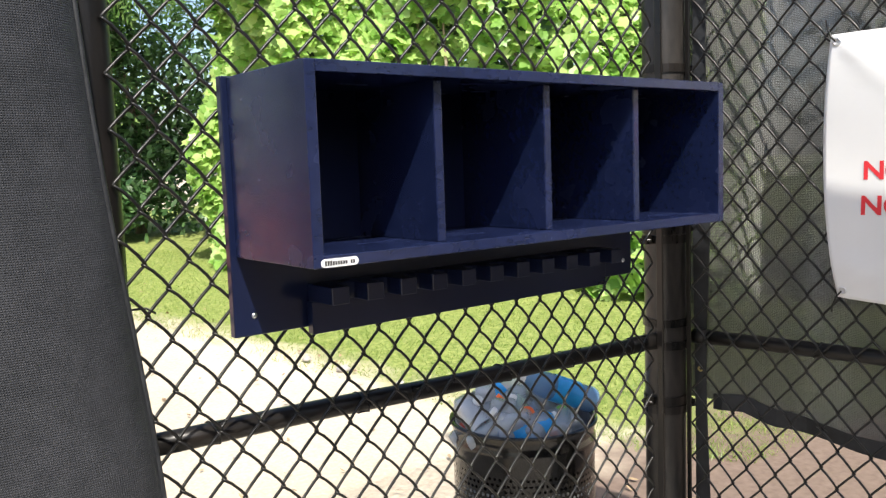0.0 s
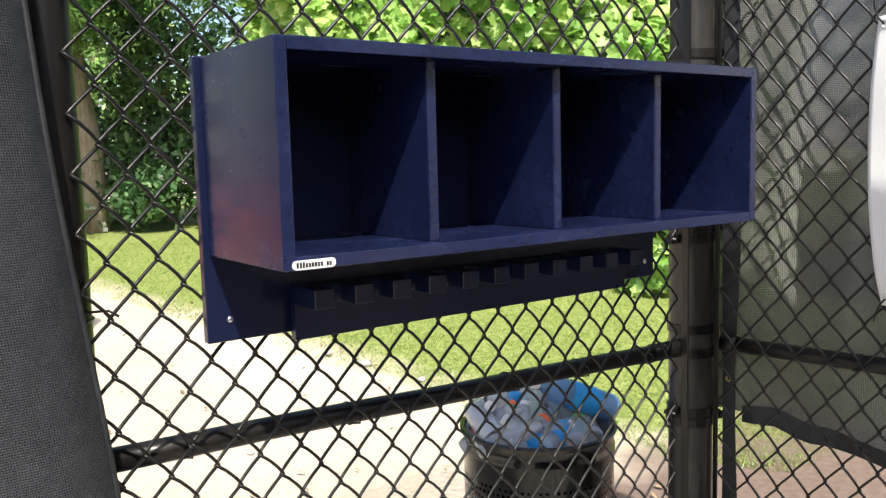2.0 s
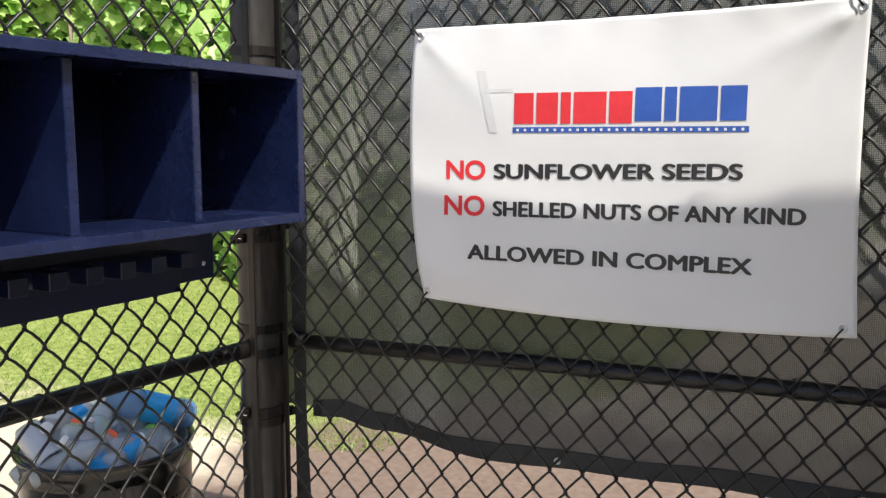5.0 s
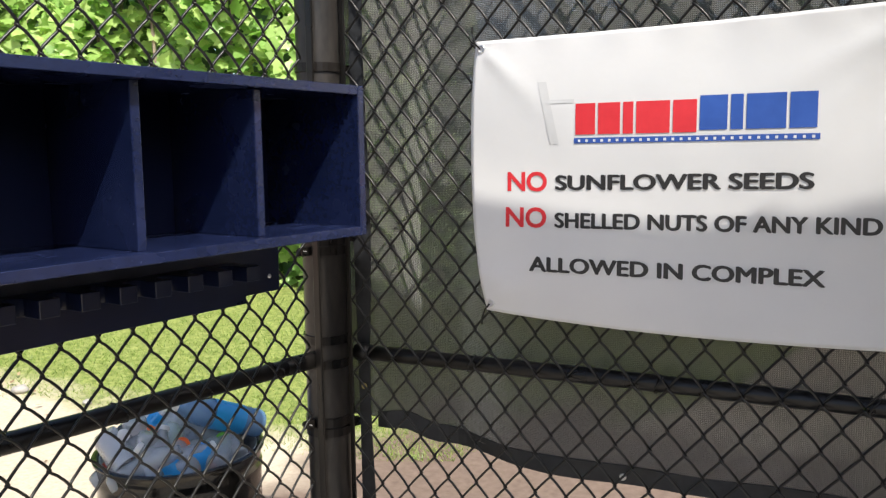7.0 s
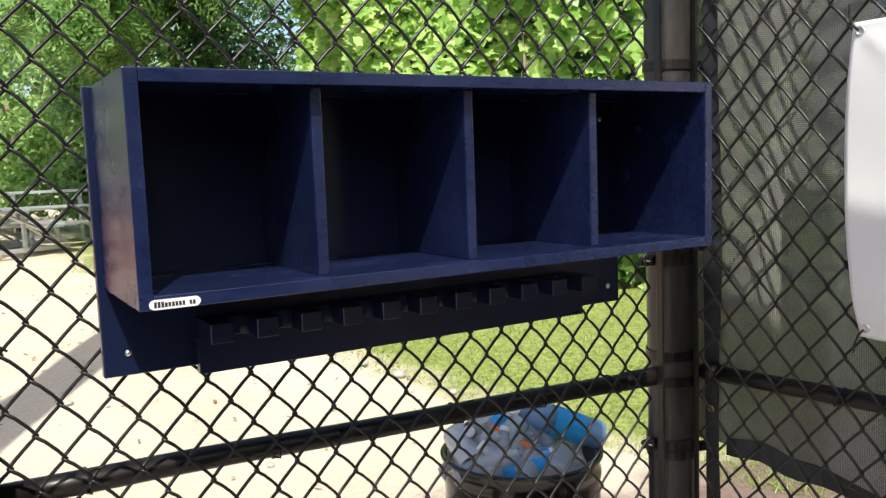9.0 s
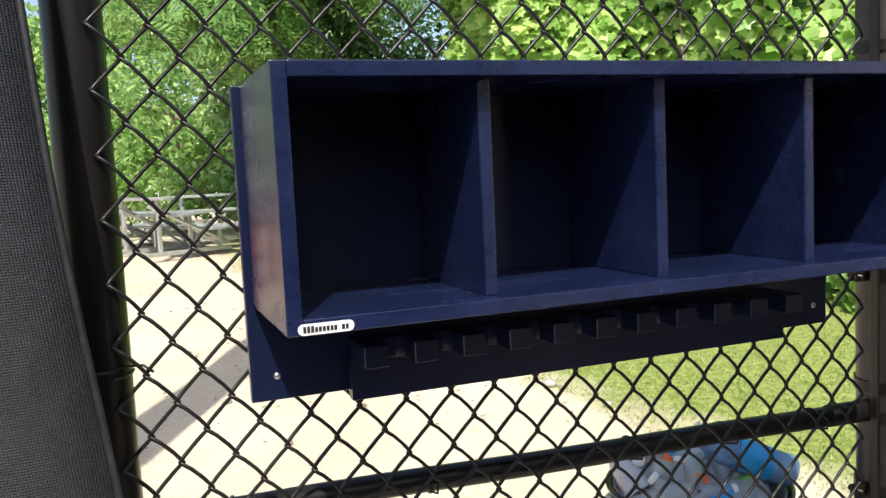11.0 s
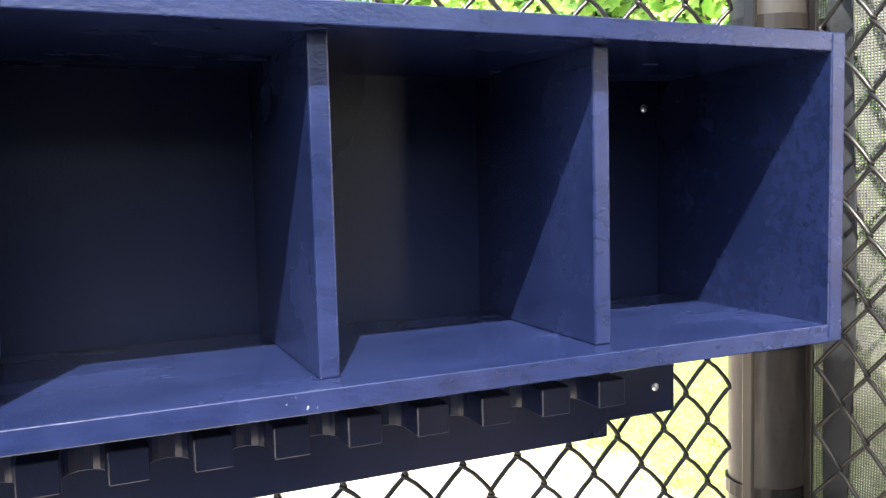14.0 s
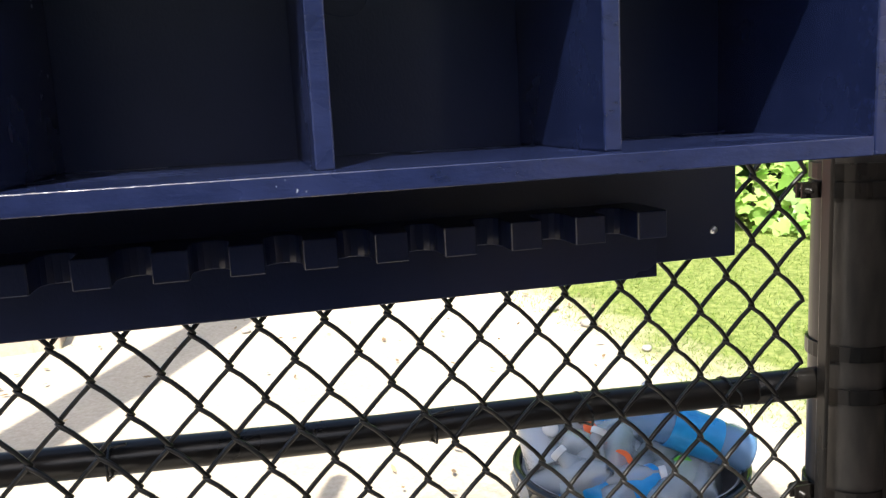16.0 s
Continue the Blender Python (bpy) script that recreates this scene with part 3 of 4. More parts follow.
def build_windscreen():
    top = 2.72
    w = holder("windscreen", side(0.03, -0.03, hem_z(0.03)), "black knitted shade cloth tied behind side fence, wavy folds", "windscreen")
    me = sheet_mesh("cloth", lambda u, v: side(-0.075 + 2.46 * u, screen_off(-0.075 + 2.46 * u, 0) if v < 0 else screen_off(-0.075 + 2.46 * u, hem_z(-0.075 + 2.46 * u) + v * (top - hem_z(-0.075 + 2.46 * u))), hem_z(-0.075 + 2.46 * u) + v * (top - hem_z(-0.075 + 2.46 * u))), 150, 60, 2.4, top - 0.88)
    link("cloth", me, SCREEN, w)

    def strip(name, place, n, thick):
        rows = [place(k / n) for k in range(n + 1)]
        verts, faces = [], []
        for a, b in rows:
            off = S_FACE * thick
            verts += [a + off, b + off, b - off, a - off]
        for k in range(n):
            i = 4 * k
            for j in range(4):
                faces.append((i + j, i + (j + 1) % 4, i + 4 + (j + 1) % 4, i + 4 + j))
        faces += [(0, 1, 2, 3), (4 * n + 3, 4 * n + 2, 4 * n + 1, 4 * n)]
        return link(name, mesh_of(name, verts, faces, False), HEM, w, "doubled black hem tape")

    strip("bottom_hem", lambda t: (side(0.03 + 2.4 * t, screen_off(0.03 + 2.4 * t, 0.9) + 0.006 * math.sin(40 * t), hem_z(0.03 + 2.4 * t) - 0.026), side(0.03 + 2.4 * t, screen_off(0.03 + 2.4 * t, 0.9), hem_z(0.03 + 2.4 * t) + 0.018 + 0.004 * math.sin(31 * t))), 90, 0.003)
    strip("side_hem", lambda t: (side(-0.016 + 0.004 * math.sin(9 * t), -0.018, 0.30 + 2.40 * t), side(0.022 + 0.006 * math.sin(17 * t), -0.024, 0.30 + 2.40 * t)), 60, 0.002)
    for s, z in ((0.004, 0.975), (0.70, hem_z(0.70)), (1.35, hem_z(1.35))):
        b = lathe([(0.0035, 0), (0.0038, 0.003), (0.008, 0.003), (0.0085, 0)], 14)
        m = Matrix.Translation(side(s, -0.014, z)) @ S_FACE.to_track_quat("Z", "Y").to_matrix().to_4x4()
        part("grommet", moved(b, m), STEEL if s > 0.1 else BRASS, w, "small brass grommet", True)
    keep_world(w)


BRASS = material("dull_brass", (0.55, 0.42, 0.16), (0.70, 0.58, 0.25), 0.35, 1.0)
build_side_fence()
build_windscreen()


# ---- banner ----
B_S0, B_S1 = 0.366, 1.300


def banner_edge(u):
    """Heights of the foot and the head of the banner."""
    return 1.222 - 0.085 * u + 0.062 * u * u, 1.841 + 0.020 * u - 0.004 * math.sin(math.pi * u)


def banner_shift(u, v):
    """How far the vinyl is drawn in along its ends."""
    return -0.018 * math.sin(math.pi * (1 - v)) * (1 - u) ** 6 - 0.008 * math.sin(math.pi * v) * u**8 + 0.026 * (1 - u) ** 8 * (1 - v) ** 3 + 0.012 * u**8 * (1 - v)


def crease(u, v, cu, cv, angle, reach, width):
    """A soft fold that runs from a tied corner into the sheet and dies away."""
    du, dv = (u - cu) * 1.5, v - cv
    along = du * math.cos(angle) + dv * math.sin(angle)
    across = -du * math.sin(angle) + dv * math.cos(angle)
    if along < 0:
        return 0.0
    return math.exp(-along / reach) * min(1.0, along / 0.05) * math.exp(-(across / (width + 0.10 * along)) ** 2)


def banner_point(u, v, lift=0.0):
    """u along the banner, v from its foot to its head; it sags, bulges and creases a little."""
    foot, head = banner_edge(u)
    s = B_S0 + u * (B_S1 - B_S0) + banner_shift(u, v)
    off = 0.046 + 0.010 * math.sin(math.pi * u) * math.sin(math.pi * v) + 0.004 * math.sin(5.2 * u + 2 * v) + 0.0035 * math.sin(9 * v + 3 * u)
    off += 0.014 * (1 - u) ** 6 * (1 - v) ** 2 + 0.0016 * math.sin(44 * u + 5 * v) * max(0, 1 - 11 * (1 - v)) + 0.007 * math.exp(-((u - 0.045) ** 2 + (v - 0.12) ** 2) * 260)
    off += 0.010 * crease(u, v, 0.98, 0.97, -2.72, 0.34, 0.020) + 0.008 * crease(u, v, 0.98, 0.97, -2.40, 0.30, 0.022) - 0.006 * crease(u, v, 0.98, 0.97, -2.05, 0.40, 0.028)
    off += 0.006 * crease(u, v, 0.02, 0.97, -0.75, 0.22, 0.020) + 0.005 * crease(u, v, 0.02, 0.03, 0.55, 0.20, 0.020) + 0.007 * crease(u, v, 0.62, 0.33, 0.95, 0.08, 0.012)
    return side(s, off + lift, foot + v * (head - foot))


def on_banner(s, z, lift=0.0005):
    """By distance from the corner and by height, as the printing lies."""
    u = (s - B_S0) / (B_S1 - B_S0)
    for _ in range(3):
        foot, head = banner_edge(u)
        v = (z - foot) / (head - foot)
        u = (s - banner_shift(u, v) - B_S0) / (B_S1 - B_S0)
    return banner_point(u, v, lift)


def build_banner():
    b = holder("banner", side(0.83, 0.045, 1.2), "white vinyl banner with red and black printed rules, tied to fence", "banner")
    nu, nv = 108, 74
    grid = [[(i, j) for i in range(nu + 1)] for j in range(nv + 1)]
    count = (nu + 1) * (nv + 1)
    verts = [banner_point(i / nu, j / nv, lift) for lift in (0.0, -0.0009) for row in grid for i, j in row]
    at = lambda i, j, back=0: back * count + j * (nu + 1) + i
    faces = []
    for j in range(nv):
        for i in range(nu):
            faces += [(at(i, j), at(i + 1, j), at(i + 1, j + 1), at(i, j + 1)), (at(i, j, 1), at(i, j + 1, 1), at(i + 1, j + 1, 1), at(i + 1, j, 1))]
    for j in range(nv):
        faces += [(at(0, j), at(0, j + 1), at(0, j + 1, 1), at(0, j, 1)), (at(nu, j), at(nu, j, 1), at(nu, j + 1, 1), at(nu, j + 1))]
    for i in range(nu):
        faces += [(at(i, 0), at(i, 0, 1), at(i + 1, 0, 1), at(i + 1, 0)), (at(i, nv), at(i + 1, nv), at(i + 1, nv, 1), at(i, nv, 1))]
    link("vinyl_sheet", mesh_of("vinyl_sheet", verts, faces, True), VINYL_WHITE, b)

    def printed(name, text, mat, s0, s1, z0, z1, rise=0.0):
        cu = bpy.data.curves.new(name, "FONT")
        cu.body, cu.offset, cu.resolution_u = text, 0.026 if len(text) == 1 else 0.0, 4
        ob = bpy.data.objects.new(name, cu)
        scene.collection.objects.link(ob)
        me = bpy.data.meshes.new_from_object(ob.evaluated_get(bpy.context.evaluated_depsgraph_get()))
        bpy.data.objects.remove(ob)
        if len(text) > 1:
            bm = bmesh.new()
            for k, (dx, dy) in enumerate(((-0.042, 0.0), (0.042, 0.0), (-0.022, 0.024), (0.022, -0.024), (0.0, 0.0))):
                bm.from_mesh(me)
                bm.verts.ensure_lookup_table()
                for v in bm.verts[k * len(me.vertices):]:
                    v.co.x += dx
                    v.co.y += dy
                    v.co.z = 0.00008 * k
            bm.to_mesh(me)
            bm.free()
        xs, ys = [v.co.x for v in me.vertices], [v.co.y for v in me.vertices]
        for v in me.vertices:
            fx, fy = (v.co.x - min(xs)) / (max(xs) - min(xs)), (v.co.y - min(ys)) / (max(ys) - min(ys))
            v.co = on_banner(s0 + fx * (s1 - s0), z0 + rise * fx + fy * (z1 - z0), 0.0012 + v.co.z)
        return link(name, me, mat, b)

    printed("printed_letter", "N", INK_RED, 0.443, 0.486, 1.501, 1.544)
    printed("printed_letter", "O", INK_RED, 0.489, 0.538, 1.500, 1.545)
    printed("printed_line", "SUNFLOWER SEEDS", INK_BLACK, 0.557, 1.085, 1.503, 1.537, 0.006)
    printed("printed_letter", "N", INK_RED, 0.439, 0.483, 1.419, 1.464)
    printed("printed_letter", "O", INK_RED, 0.487, 0.537, 1.418, 1.465)
    printed("printed_line", "SHELLED NUTS OF ANY KIND", INK_BLACK, 0.556, 1.207, 1.419, 1.454, 0.001)
    printed("printed_line", "ALLOWED IN COMPLEX", INK_BLACK, 0.497, 1.111, 1.319, 1.354, -0.005)

    def patch(name, mat, quads, lift=0.0012):
        verts, faces = [], []
        for (sa, sb, za, zb, lean) in quads:
            i, n = len(verts), 10
            for k in range(n + 1):
                at_s = sa + (sb - sa) * k / n
                verts += [on_banner(at_s + lean * f, za + (zb - za) * f, lift) for f in (0.0, 0.33, 0.67, 1.0)]
            faces += [(i + 4 * k + j, i + 4 * k + 4 + j, i + 4 * k + 5 + j, i + 4 * k + 1 + j) for k in range(n) for j in range(3)]
        return link(name, mesh_of(name, verts, faces), mat, b)

    # the maker's mark as plain blocks in its colours
    at_s = 0.604
    for name, mat, widths, z0, z1 in (("red_block", INK_RED, (0.050, 0.054, 0.028, 0.076, 0.054), 1.625, 1.692), ("blue_block", INK_BLUE, (0.060, 0.030, 0.080, 0.056), 1.629, 1.699)):
        for w in widths:
            patch(name, mat, [(at_s, at_s + w - 0.006, z0, z1, 0.0)])
            at_s += w
    patch("blue_strip", INK_BLUE, [(0.601, 1.092, 1.606, 1.618, 0.0)])
    patch("dotted_line", VINYL_WHITE, [(0.610 + 0.0167 * k, 0.6155 + 0.0167 * k, 1.609, 1.6145, 0.0) for k in range(29)], 0.0017)
    patch("grey_mark", INK_GREY, [(0.546, 0.566, 1.606, 1.742, -0.030), (0.540, 0.600, 1.694, 1.702, 0.0)], 0.0009)
    for u, v in ((0.016, 0.970), (0.018, 0.028), (0.984, 0.972), (0.975, 0.030)):
        m = Matrix.Translation(banner_point(u, v, 0.0008)) @ S_FACE.to_track_quat("Z", "Y").to_matrix().to_4x4()
        g = part("grommet", moved(lathe([(0.005, 0), (0.0054, 0.002), (0.0095, 0.002), (0.010, 0)], 18), m), STEEL, b, "metal grommet", True)
        p = banner_point(u, v, 0.004)
        up = Vector((0, 0, 1 if v > 0.5 else -1))
        tie = [p + S_FACE * 0.004, p - S_ALONG * 0.01 + up * 0.012 + S_FACE * 0.006, p - S_ALONG * 0.022 + up * 0.035 - S_FACE * 0.004, p - S_ALONG * 0.030 + up * 0.055 - S_FACE * 0.02]
        part("cable_tie", tube(tie, 0.0022, 6), VINYL, b, "black cable tie", True)
    keep_world(b)


build_banner()


# ---- dark mesh tarp beside the left post ----
def build_tarp():
    def place(u, v):
        z = 0.25 + 2.4 * v
        edge = -0.227 - 0.096 * (z - 1.496)
        x = edge - 1.1 * u + 0.004 * math.sin(7 * z)
        y = -0.110 + 0.055 * math.exp(-u * 1.1 / 0.028) - 0.03 * math.sin(3 * u + 1.3 * z) - 0.02 * u
        y += 0.004 * noise.noise((u * 8, z * 5, 3))
        return Vector((x, y, z))

    t = holder("mesh_tarp", (-0.5, -0.1, 0.25), "charcoal mesh tarp hanging in a slack curve beside fence post", "tarp")
    link("tarp_cloth", sheet_mesh("tarp_cloth", place, 70, 60, 1.1, 2.4), TARP, t)
    hem = [place(0.0, v) for v in np.linspace(0, 1, 40)]
    part("tarp_hem", tube(hem, 0.005, 6), HEM, t, "", True)
    part("tie_cord", tube([place(0.02, 0.97), Vector((-0.30, -0.03, 2.62)), Vector((LEFT_POST[0], 0.02, 2.64))], 0.003, 6), HEM, t)
    keep_world(t)


build_tarp()


# ---- unseen dugout surroundings added behind the camera ----
def build_surroundings():
    # added unseen panel, whose slack top edge shades the lower banner and the corner
    def place(u, v):
        y = -3.4 + 2.30 * u
        top = 3.118 + 0.062 * min(1.0, (abs(y + 1.93) / 0.46) ** 1.8) + 0.020 * math.exp(-((y + 2.20) / 0.035) ** 2) - 0.05 * max(0.0, (y + 1.50) / 0.4)
        lift = min(max((y + 1.70) / 0.18, 0.0), 1.0)
        foot = 2.2 * lift * lift * (3 - 2 * lift)
        return Vector((0.93 - 0.14 * (y + 2.24) + 0.006 * math.sin(8 * u), y, foot + v * (top - foot)))
    me = sheet_mesh("wall_screen", place, 120, 8, 2.3, 3.4)
    bm = bmesh.new()
    bm.from_mesh(me)
    bmesh.ops.solidify(bm, geom=bm.faces[:], thickness=0.01)
    bm.to_mesh(me)
    bm.free()
    link("wall_screen", me, HEM, None, "unseen dark panel added to shade the lower banner and the corner", "structure", "wall")
    # unseen wall, added to darken the shelf's reflections and block low sky light
    part("wall_south", slab(-3.2, 1.9, -3.50, -3.42, 0.0, 2.5, 0.01), HEM, None, "unseen dark wall added behind the dugout to darken reflections", kind="structure")
    # unseen floor, kept pale so it reflects sun up into the shaded parts
    part("floor", slab(-3.2, 1.33, -3.42, -0.02, -0.05, 0.02, 0.005), BOUNCE_FLOOR, None, "unseen pale concrete floor added to bounce light up into the dugout", kind="structure")
    part("bench", slab(-2.6, 0.9, -3.30, -2.95, 0.40, 0.45, 0.008), DARKRAIL, None, "dark dugout bench", kind="structure")


    # an unseen beam added overhead, set so that its shadow lies across the sand
    a, b = Vector((-0.95, 2.35, 0.05)), Vector((1.05, 6.1, 0.28))
    part("roof_beam", tube([a - SUN_WAY * 5.0 / 0.795 * 0.8, b - SUN_WAY * 5.0 / 0.795 * 0.8], 0.20, 14), DARKRAIL, None, "unseen dark beam added overhead to cast a shadow stripe", True, "structure")


build_surroundings()


# ---- trash can ----
CAN = (1.153, 0.503)
RIM = 0.775


def build_can():
    c = holder("trash_can", (*CAN, 0.0), "glossy black perforated steel trash can, overfull with bottles", "trash can")
    r, verts, faces = 0.222, [], []
    cols, rows, z0, z1 = 84, 34, 0.06, 0.655

    def on(a, z):
        return (CAN[0] + r * math.cos(a), CAN[1] + r * math.sin(a), z)

    da, dz = 2 * math.pi / cols, (z1 - z0) / rows
    for j in range(rows):
        for i in range(cols):
            a, z = (i + 0.5 * (j % 2)) * da, z0 + j * dz
            k = len(verts)
            rim8 = [(-1, -1), (0, -1), (1, -1), (1, 0), (1, 1), (0, 1), (-1, 1), (-1, 0)]
            verts += [on(a + u * da / 2, z + (1 + v) * dz / 2) for u, v in rim8]
            verts += [on(a + 0.62 * u / math.hypot(u, v) * da / 2, z + dz / 2 + 0.62 * v / math.hypot(u, v) * dz / 2) for u, v in rim8]
            faces += [(k + m, k + (m + 1) % 8, k + 8 + (m + 1) % 8, k + 8 + m) for m in range(8)]
    link("perforated_shell", mesh_of("perforated_shell", verts, faces, True), CAN_BLACK, c)
    at = Matrix.Translation((*CAN, 0))
    part("upper_band", moved(lathe([(r, 0.655), (r + 0.001, 0.70), (r + 0.004, 0.712), (r + 0.004, 0.724), (r, 0.732), (r + 0.002, 0.762), (r + 0.010, 0.768), (r + 0.010, 0.776), (r - 0.004, 0.776), (r - 0.006, 0.60)], 64), at), CAN_BLACK, c, "plain glossy black band below the rim", True)
    part("base_ring", moved(lathe([(r - 0.004, 0.0), (r + 0.002, 0.0), (r + 0.002, 0.06), (r - 0.004, 0.06)], 64), at), CAN_BLACK, c, "", True)
    part("liner", moved(lathe([(0.001, 0.06), (0.196, 0.06), (0.206, 0.70), (0.210, 0.772), (0.213, 0.772), (0.209, 0.70), (0.199, 0.045)], 48), at), LINER, c, "pale plastic liner", True)
    keep_world(c)


build_can()


def bottle(name, r, h, body, cap, label_mat, label, neck=0.013, ribs=True):
    b = holder(name, (0, 0, 0), label, "bottle", "bottles in the trash can")
    prof = [(0.001, 0.006), (r * 0.55, 0.0), (r * 0.93, 0.004), (r, 0.014)]
    for k in range(7):
        z = 0.02 + k * (h * 0.62 - 0.02) / 7
        prof += [(r, z + 0.006), (r * (0.955 if ribs else 1), z + 0.011)]
    prof += [(r, h * 0.66), (r * 0.86, h * 0.76), (r * 0.5, h * 0.87), (neck, h * 0.92), (neck, h * 0.94)]
    part("bottle_body", lathe(prof, 20), body, b, "", True)
    if cap is not None:
        part("cap", lathe([(neck + 0.003, h * 0.935), (neck + 0.0035, h * 0.99), (neck + 0.001, h), (0.0005, h)], 16), cap, b, "", True)
    if label_mat is not None:
        part("label_wrap", lathe([(r + 0.0006, h * 0.24), (r + 0.0009, h * 0.25), (r + 0.0009, h * 0.57), (r + 0.0006, h * 0.58)], 20), label_mat, b, "", True)
    return b


def cup(name):
    b = holder(name, (0, 0, 0), "frosted clear plastic cup in the trash can", "cup", "cups in the trash can")
    part("cup_wall", lathe([(0.001, 0.0), (0.028, 0.0), (0.031, 0.004), (0.044, 0.112), (0.047, 0.115), (0.044, 0.117), (0.042, 0.112), (0.029, 0.006)], 24), CUP, b, "", True)
    return b


def toss(center, axis, spin=0.0):
    return Matrix.Translation(Vector(center) - Vector((0, 0, 0.012 + max(0.0, (center[2] - 0.77)) * 0.35))) @ Vector(axis).to_track_quat("Z", "Y").to_matrix().to_4x4() @ pose(0, 0, 0, 0, 0, spin)


def place_thing(thing, m, mid):
    thing.matrix_basis = m @ Matrix.Translation((0, 0, -mid))
    return thing


def build_bottles():
    rng = random.Random(7)
    kinds = [
        (bottle("water_bottle", 0.033, 0.205, PET, CAP_WHITE, LABEL_BLUE, "crumpled clear water bottle with blue label"), 0.10),
        (bottle("water_bottle", 0.032, 0.200, PET, CAP_WHITE, None, "empty clear water bottle without a label"), 0.10),
        (bottle("sports_bottle", 0.036, 0.210, PET, CAP_ORANGE, LABEL_WHITE, "clear sports drink bottle with orange cap", 0.019), 0.105),
        (bottle("water_bottle", 0.034, 0.215, PET, None, None, "open clear plastic bottle without cap"), 0.10),
        (bottle("sports_bottle", 0.036, 0.210, PET, CAP_ORANGE, LABEL_RED, "clear sports drink bottle with red label", 0.019), 0.105),
        (cup("plastic_cup"), 0.06),
    ]
    used = set()

    def put(k, center, axis, spin=0.0):
        proto, mid = kinds[k]
        m = toss(center, axis, spin) @ Matrix.Translation((0, 0, -mid))
        if k in used:
            return copy_thing(proto, m)
        used.add(k)
        proto.matrix_basis = m
        return proto

    X, Y = CAN
    # the ones on top
    put(0, (X - 0.11, Y - 0.10, 0.790), (-0.5, 0.5, 0.55), 20)
    put(2, (1.151, 0.497, 0.772), (-0.50, -0.70, 0.50))
    put(2, (1.172, 0.423, 0.715), (-0.50, -0.70, 0.50), 60)
    put(4, (X - 0.13, Y + 0.06, 0.790), (0.5, -0.3, 0.5))
    put(0, (1.025, 0.440, 0.800), (0.45, 0.25, 0.70), 50)
    put(1, (X + 0.055, Y - 0.075, 0.800), (0.2, -0.3, -0.8))
    put(3, (X + 0.12, Y - 0.075, 0.790), (0.3, 0.3, -0.9))
    put(5, (X - 0.15, Y + 0.075, 0.830), (0.3, -0.3, -0.8))
    put(5, (X + 0.165, Y - 0.02, 0.800), (-0.3, 0.4, -0.8))
    put(5, (X - 0.075, Y + 0.09, 0.850), (0.2, 0.2, -0.9))
    put(1, (X + 0.01, Y + 0.06, 0.855), (0.8, 0.3, 0.15))
    put(0, (X + 0.02, Y + 0.13, 0.865), (0.7, -0.2, 0.5), 70)
    put(3, (X - 0.04, Y - 0.03, 0.840), (0.4, 0.7, 0.2))
    put(3, (X + 0.14, Y + 0.05, 0.80), (0.1, 0.5, 0.8))
    put(1, (X - 0.14, Y - 0.02, 0.775), (-0.25, 0.1, -0.9))
    put(3, (X - 0.05, Y - 0.085, 0.775), (0.8, 0.3, 0.3))
    put(1, (X + 0.06, Y - 0.080, 0.775), (0.6, 0.5, 0.3))
    for k, (kind, a, d, z, tilt) in enumerate(((3, 200, 0.165, 0.800, 0.5), (5, 165, 0.175, 0.835, -0.7), (1, 232, 0.130, 0.805, 0.2), (0, 262, 0.120, 0.800, 0.2), (3, 292, 0.130, 0.805, 0.2), (1, 318, 0.130, 0.810, 0.3), (5, 345, 0.180, 0.835, -0.6), (3, 20, 0.165, 0.830, 0.4), (1, 60, 0.150, 0.830, 0.5), (3, 100, 0.155, 0.835, 0.4), (1, 135, 0.160, 0.830, 0.6))):
        a = radians(a)
        put(kind, (X + d * math.cos(a), Y + d * math.sin(a), z), (math.cos(a + 1.9), math.sin(a + 1.9), tilt), 37 * k)
    big = bottle("large_water_bottle", 0.042, 0.285, PET_BLUE, CAP_WHITE, LABEL_BLUE, "large blue-tinted water bottle with bright blue label", 0.014)
    place_thing(big, toss((1.225, 0.410, 0.930), (-0.85, 0.25, 0.38)), 0.13)
    bm = bmesh.new()
    for zz, aa, ww, hh in ((0.105, -1.9, 0.5, 0.03), (0.125, -1.75, 0.35, 0.012), (0.095, -1.35, 0.25, 0.05)):
        ring = [[bm.verts.new((0.0433 * math.cos(aa + ww * i / 5), 0.0433 * math.sin(aa + ww * i / 5), zz + d)) for i in range(6)] for d in (-hh / 2, hh / 2)]
        for i in range(5):
            bm.faces.new((ring[0][i], ring[0][i + 1], ring[1][i + 1], ring[1][i]))
    part("label_bars", bm, LABEL_WHITE, big, "white bars printed on the label")
    green = bottle("soda_bottle", 0.031, 0.19, clear_plastic("green_clear_pet", (0.2, 0.6, 0.12), 0.1, 0.6), CAP_GREEN, None, "small green plastic bottle with green cap", 0.016)
    place_thing(green, toss((1.228, 0.440, 0.800), (-0.30, -0.75, 0.35)), 0.12)
    # the ones beneath
    for k in range(26):
        a, d = rng.uniform(0, 2 * math.pi), 0.105 * math.sqrt(rng.random())
        tilt = (math.cos(a + 1.2) * rng.uniform(0.3, 1), math.sin(a + 1.2) * rng.uniform(0.3, 1), rng.uniform(-0.5, 0.8))
        put(rng.choice((0, 1, 1, 0, 3, 3, 1, 5)), (X + d * math.cos(a), Y + d * math.sin(a), 0.66 + 0.12 * (1 - d / 0.2) * rng.random() + 0.05 * rng.random()), tilt, rng.uniform(0, 360))


build_bottles()


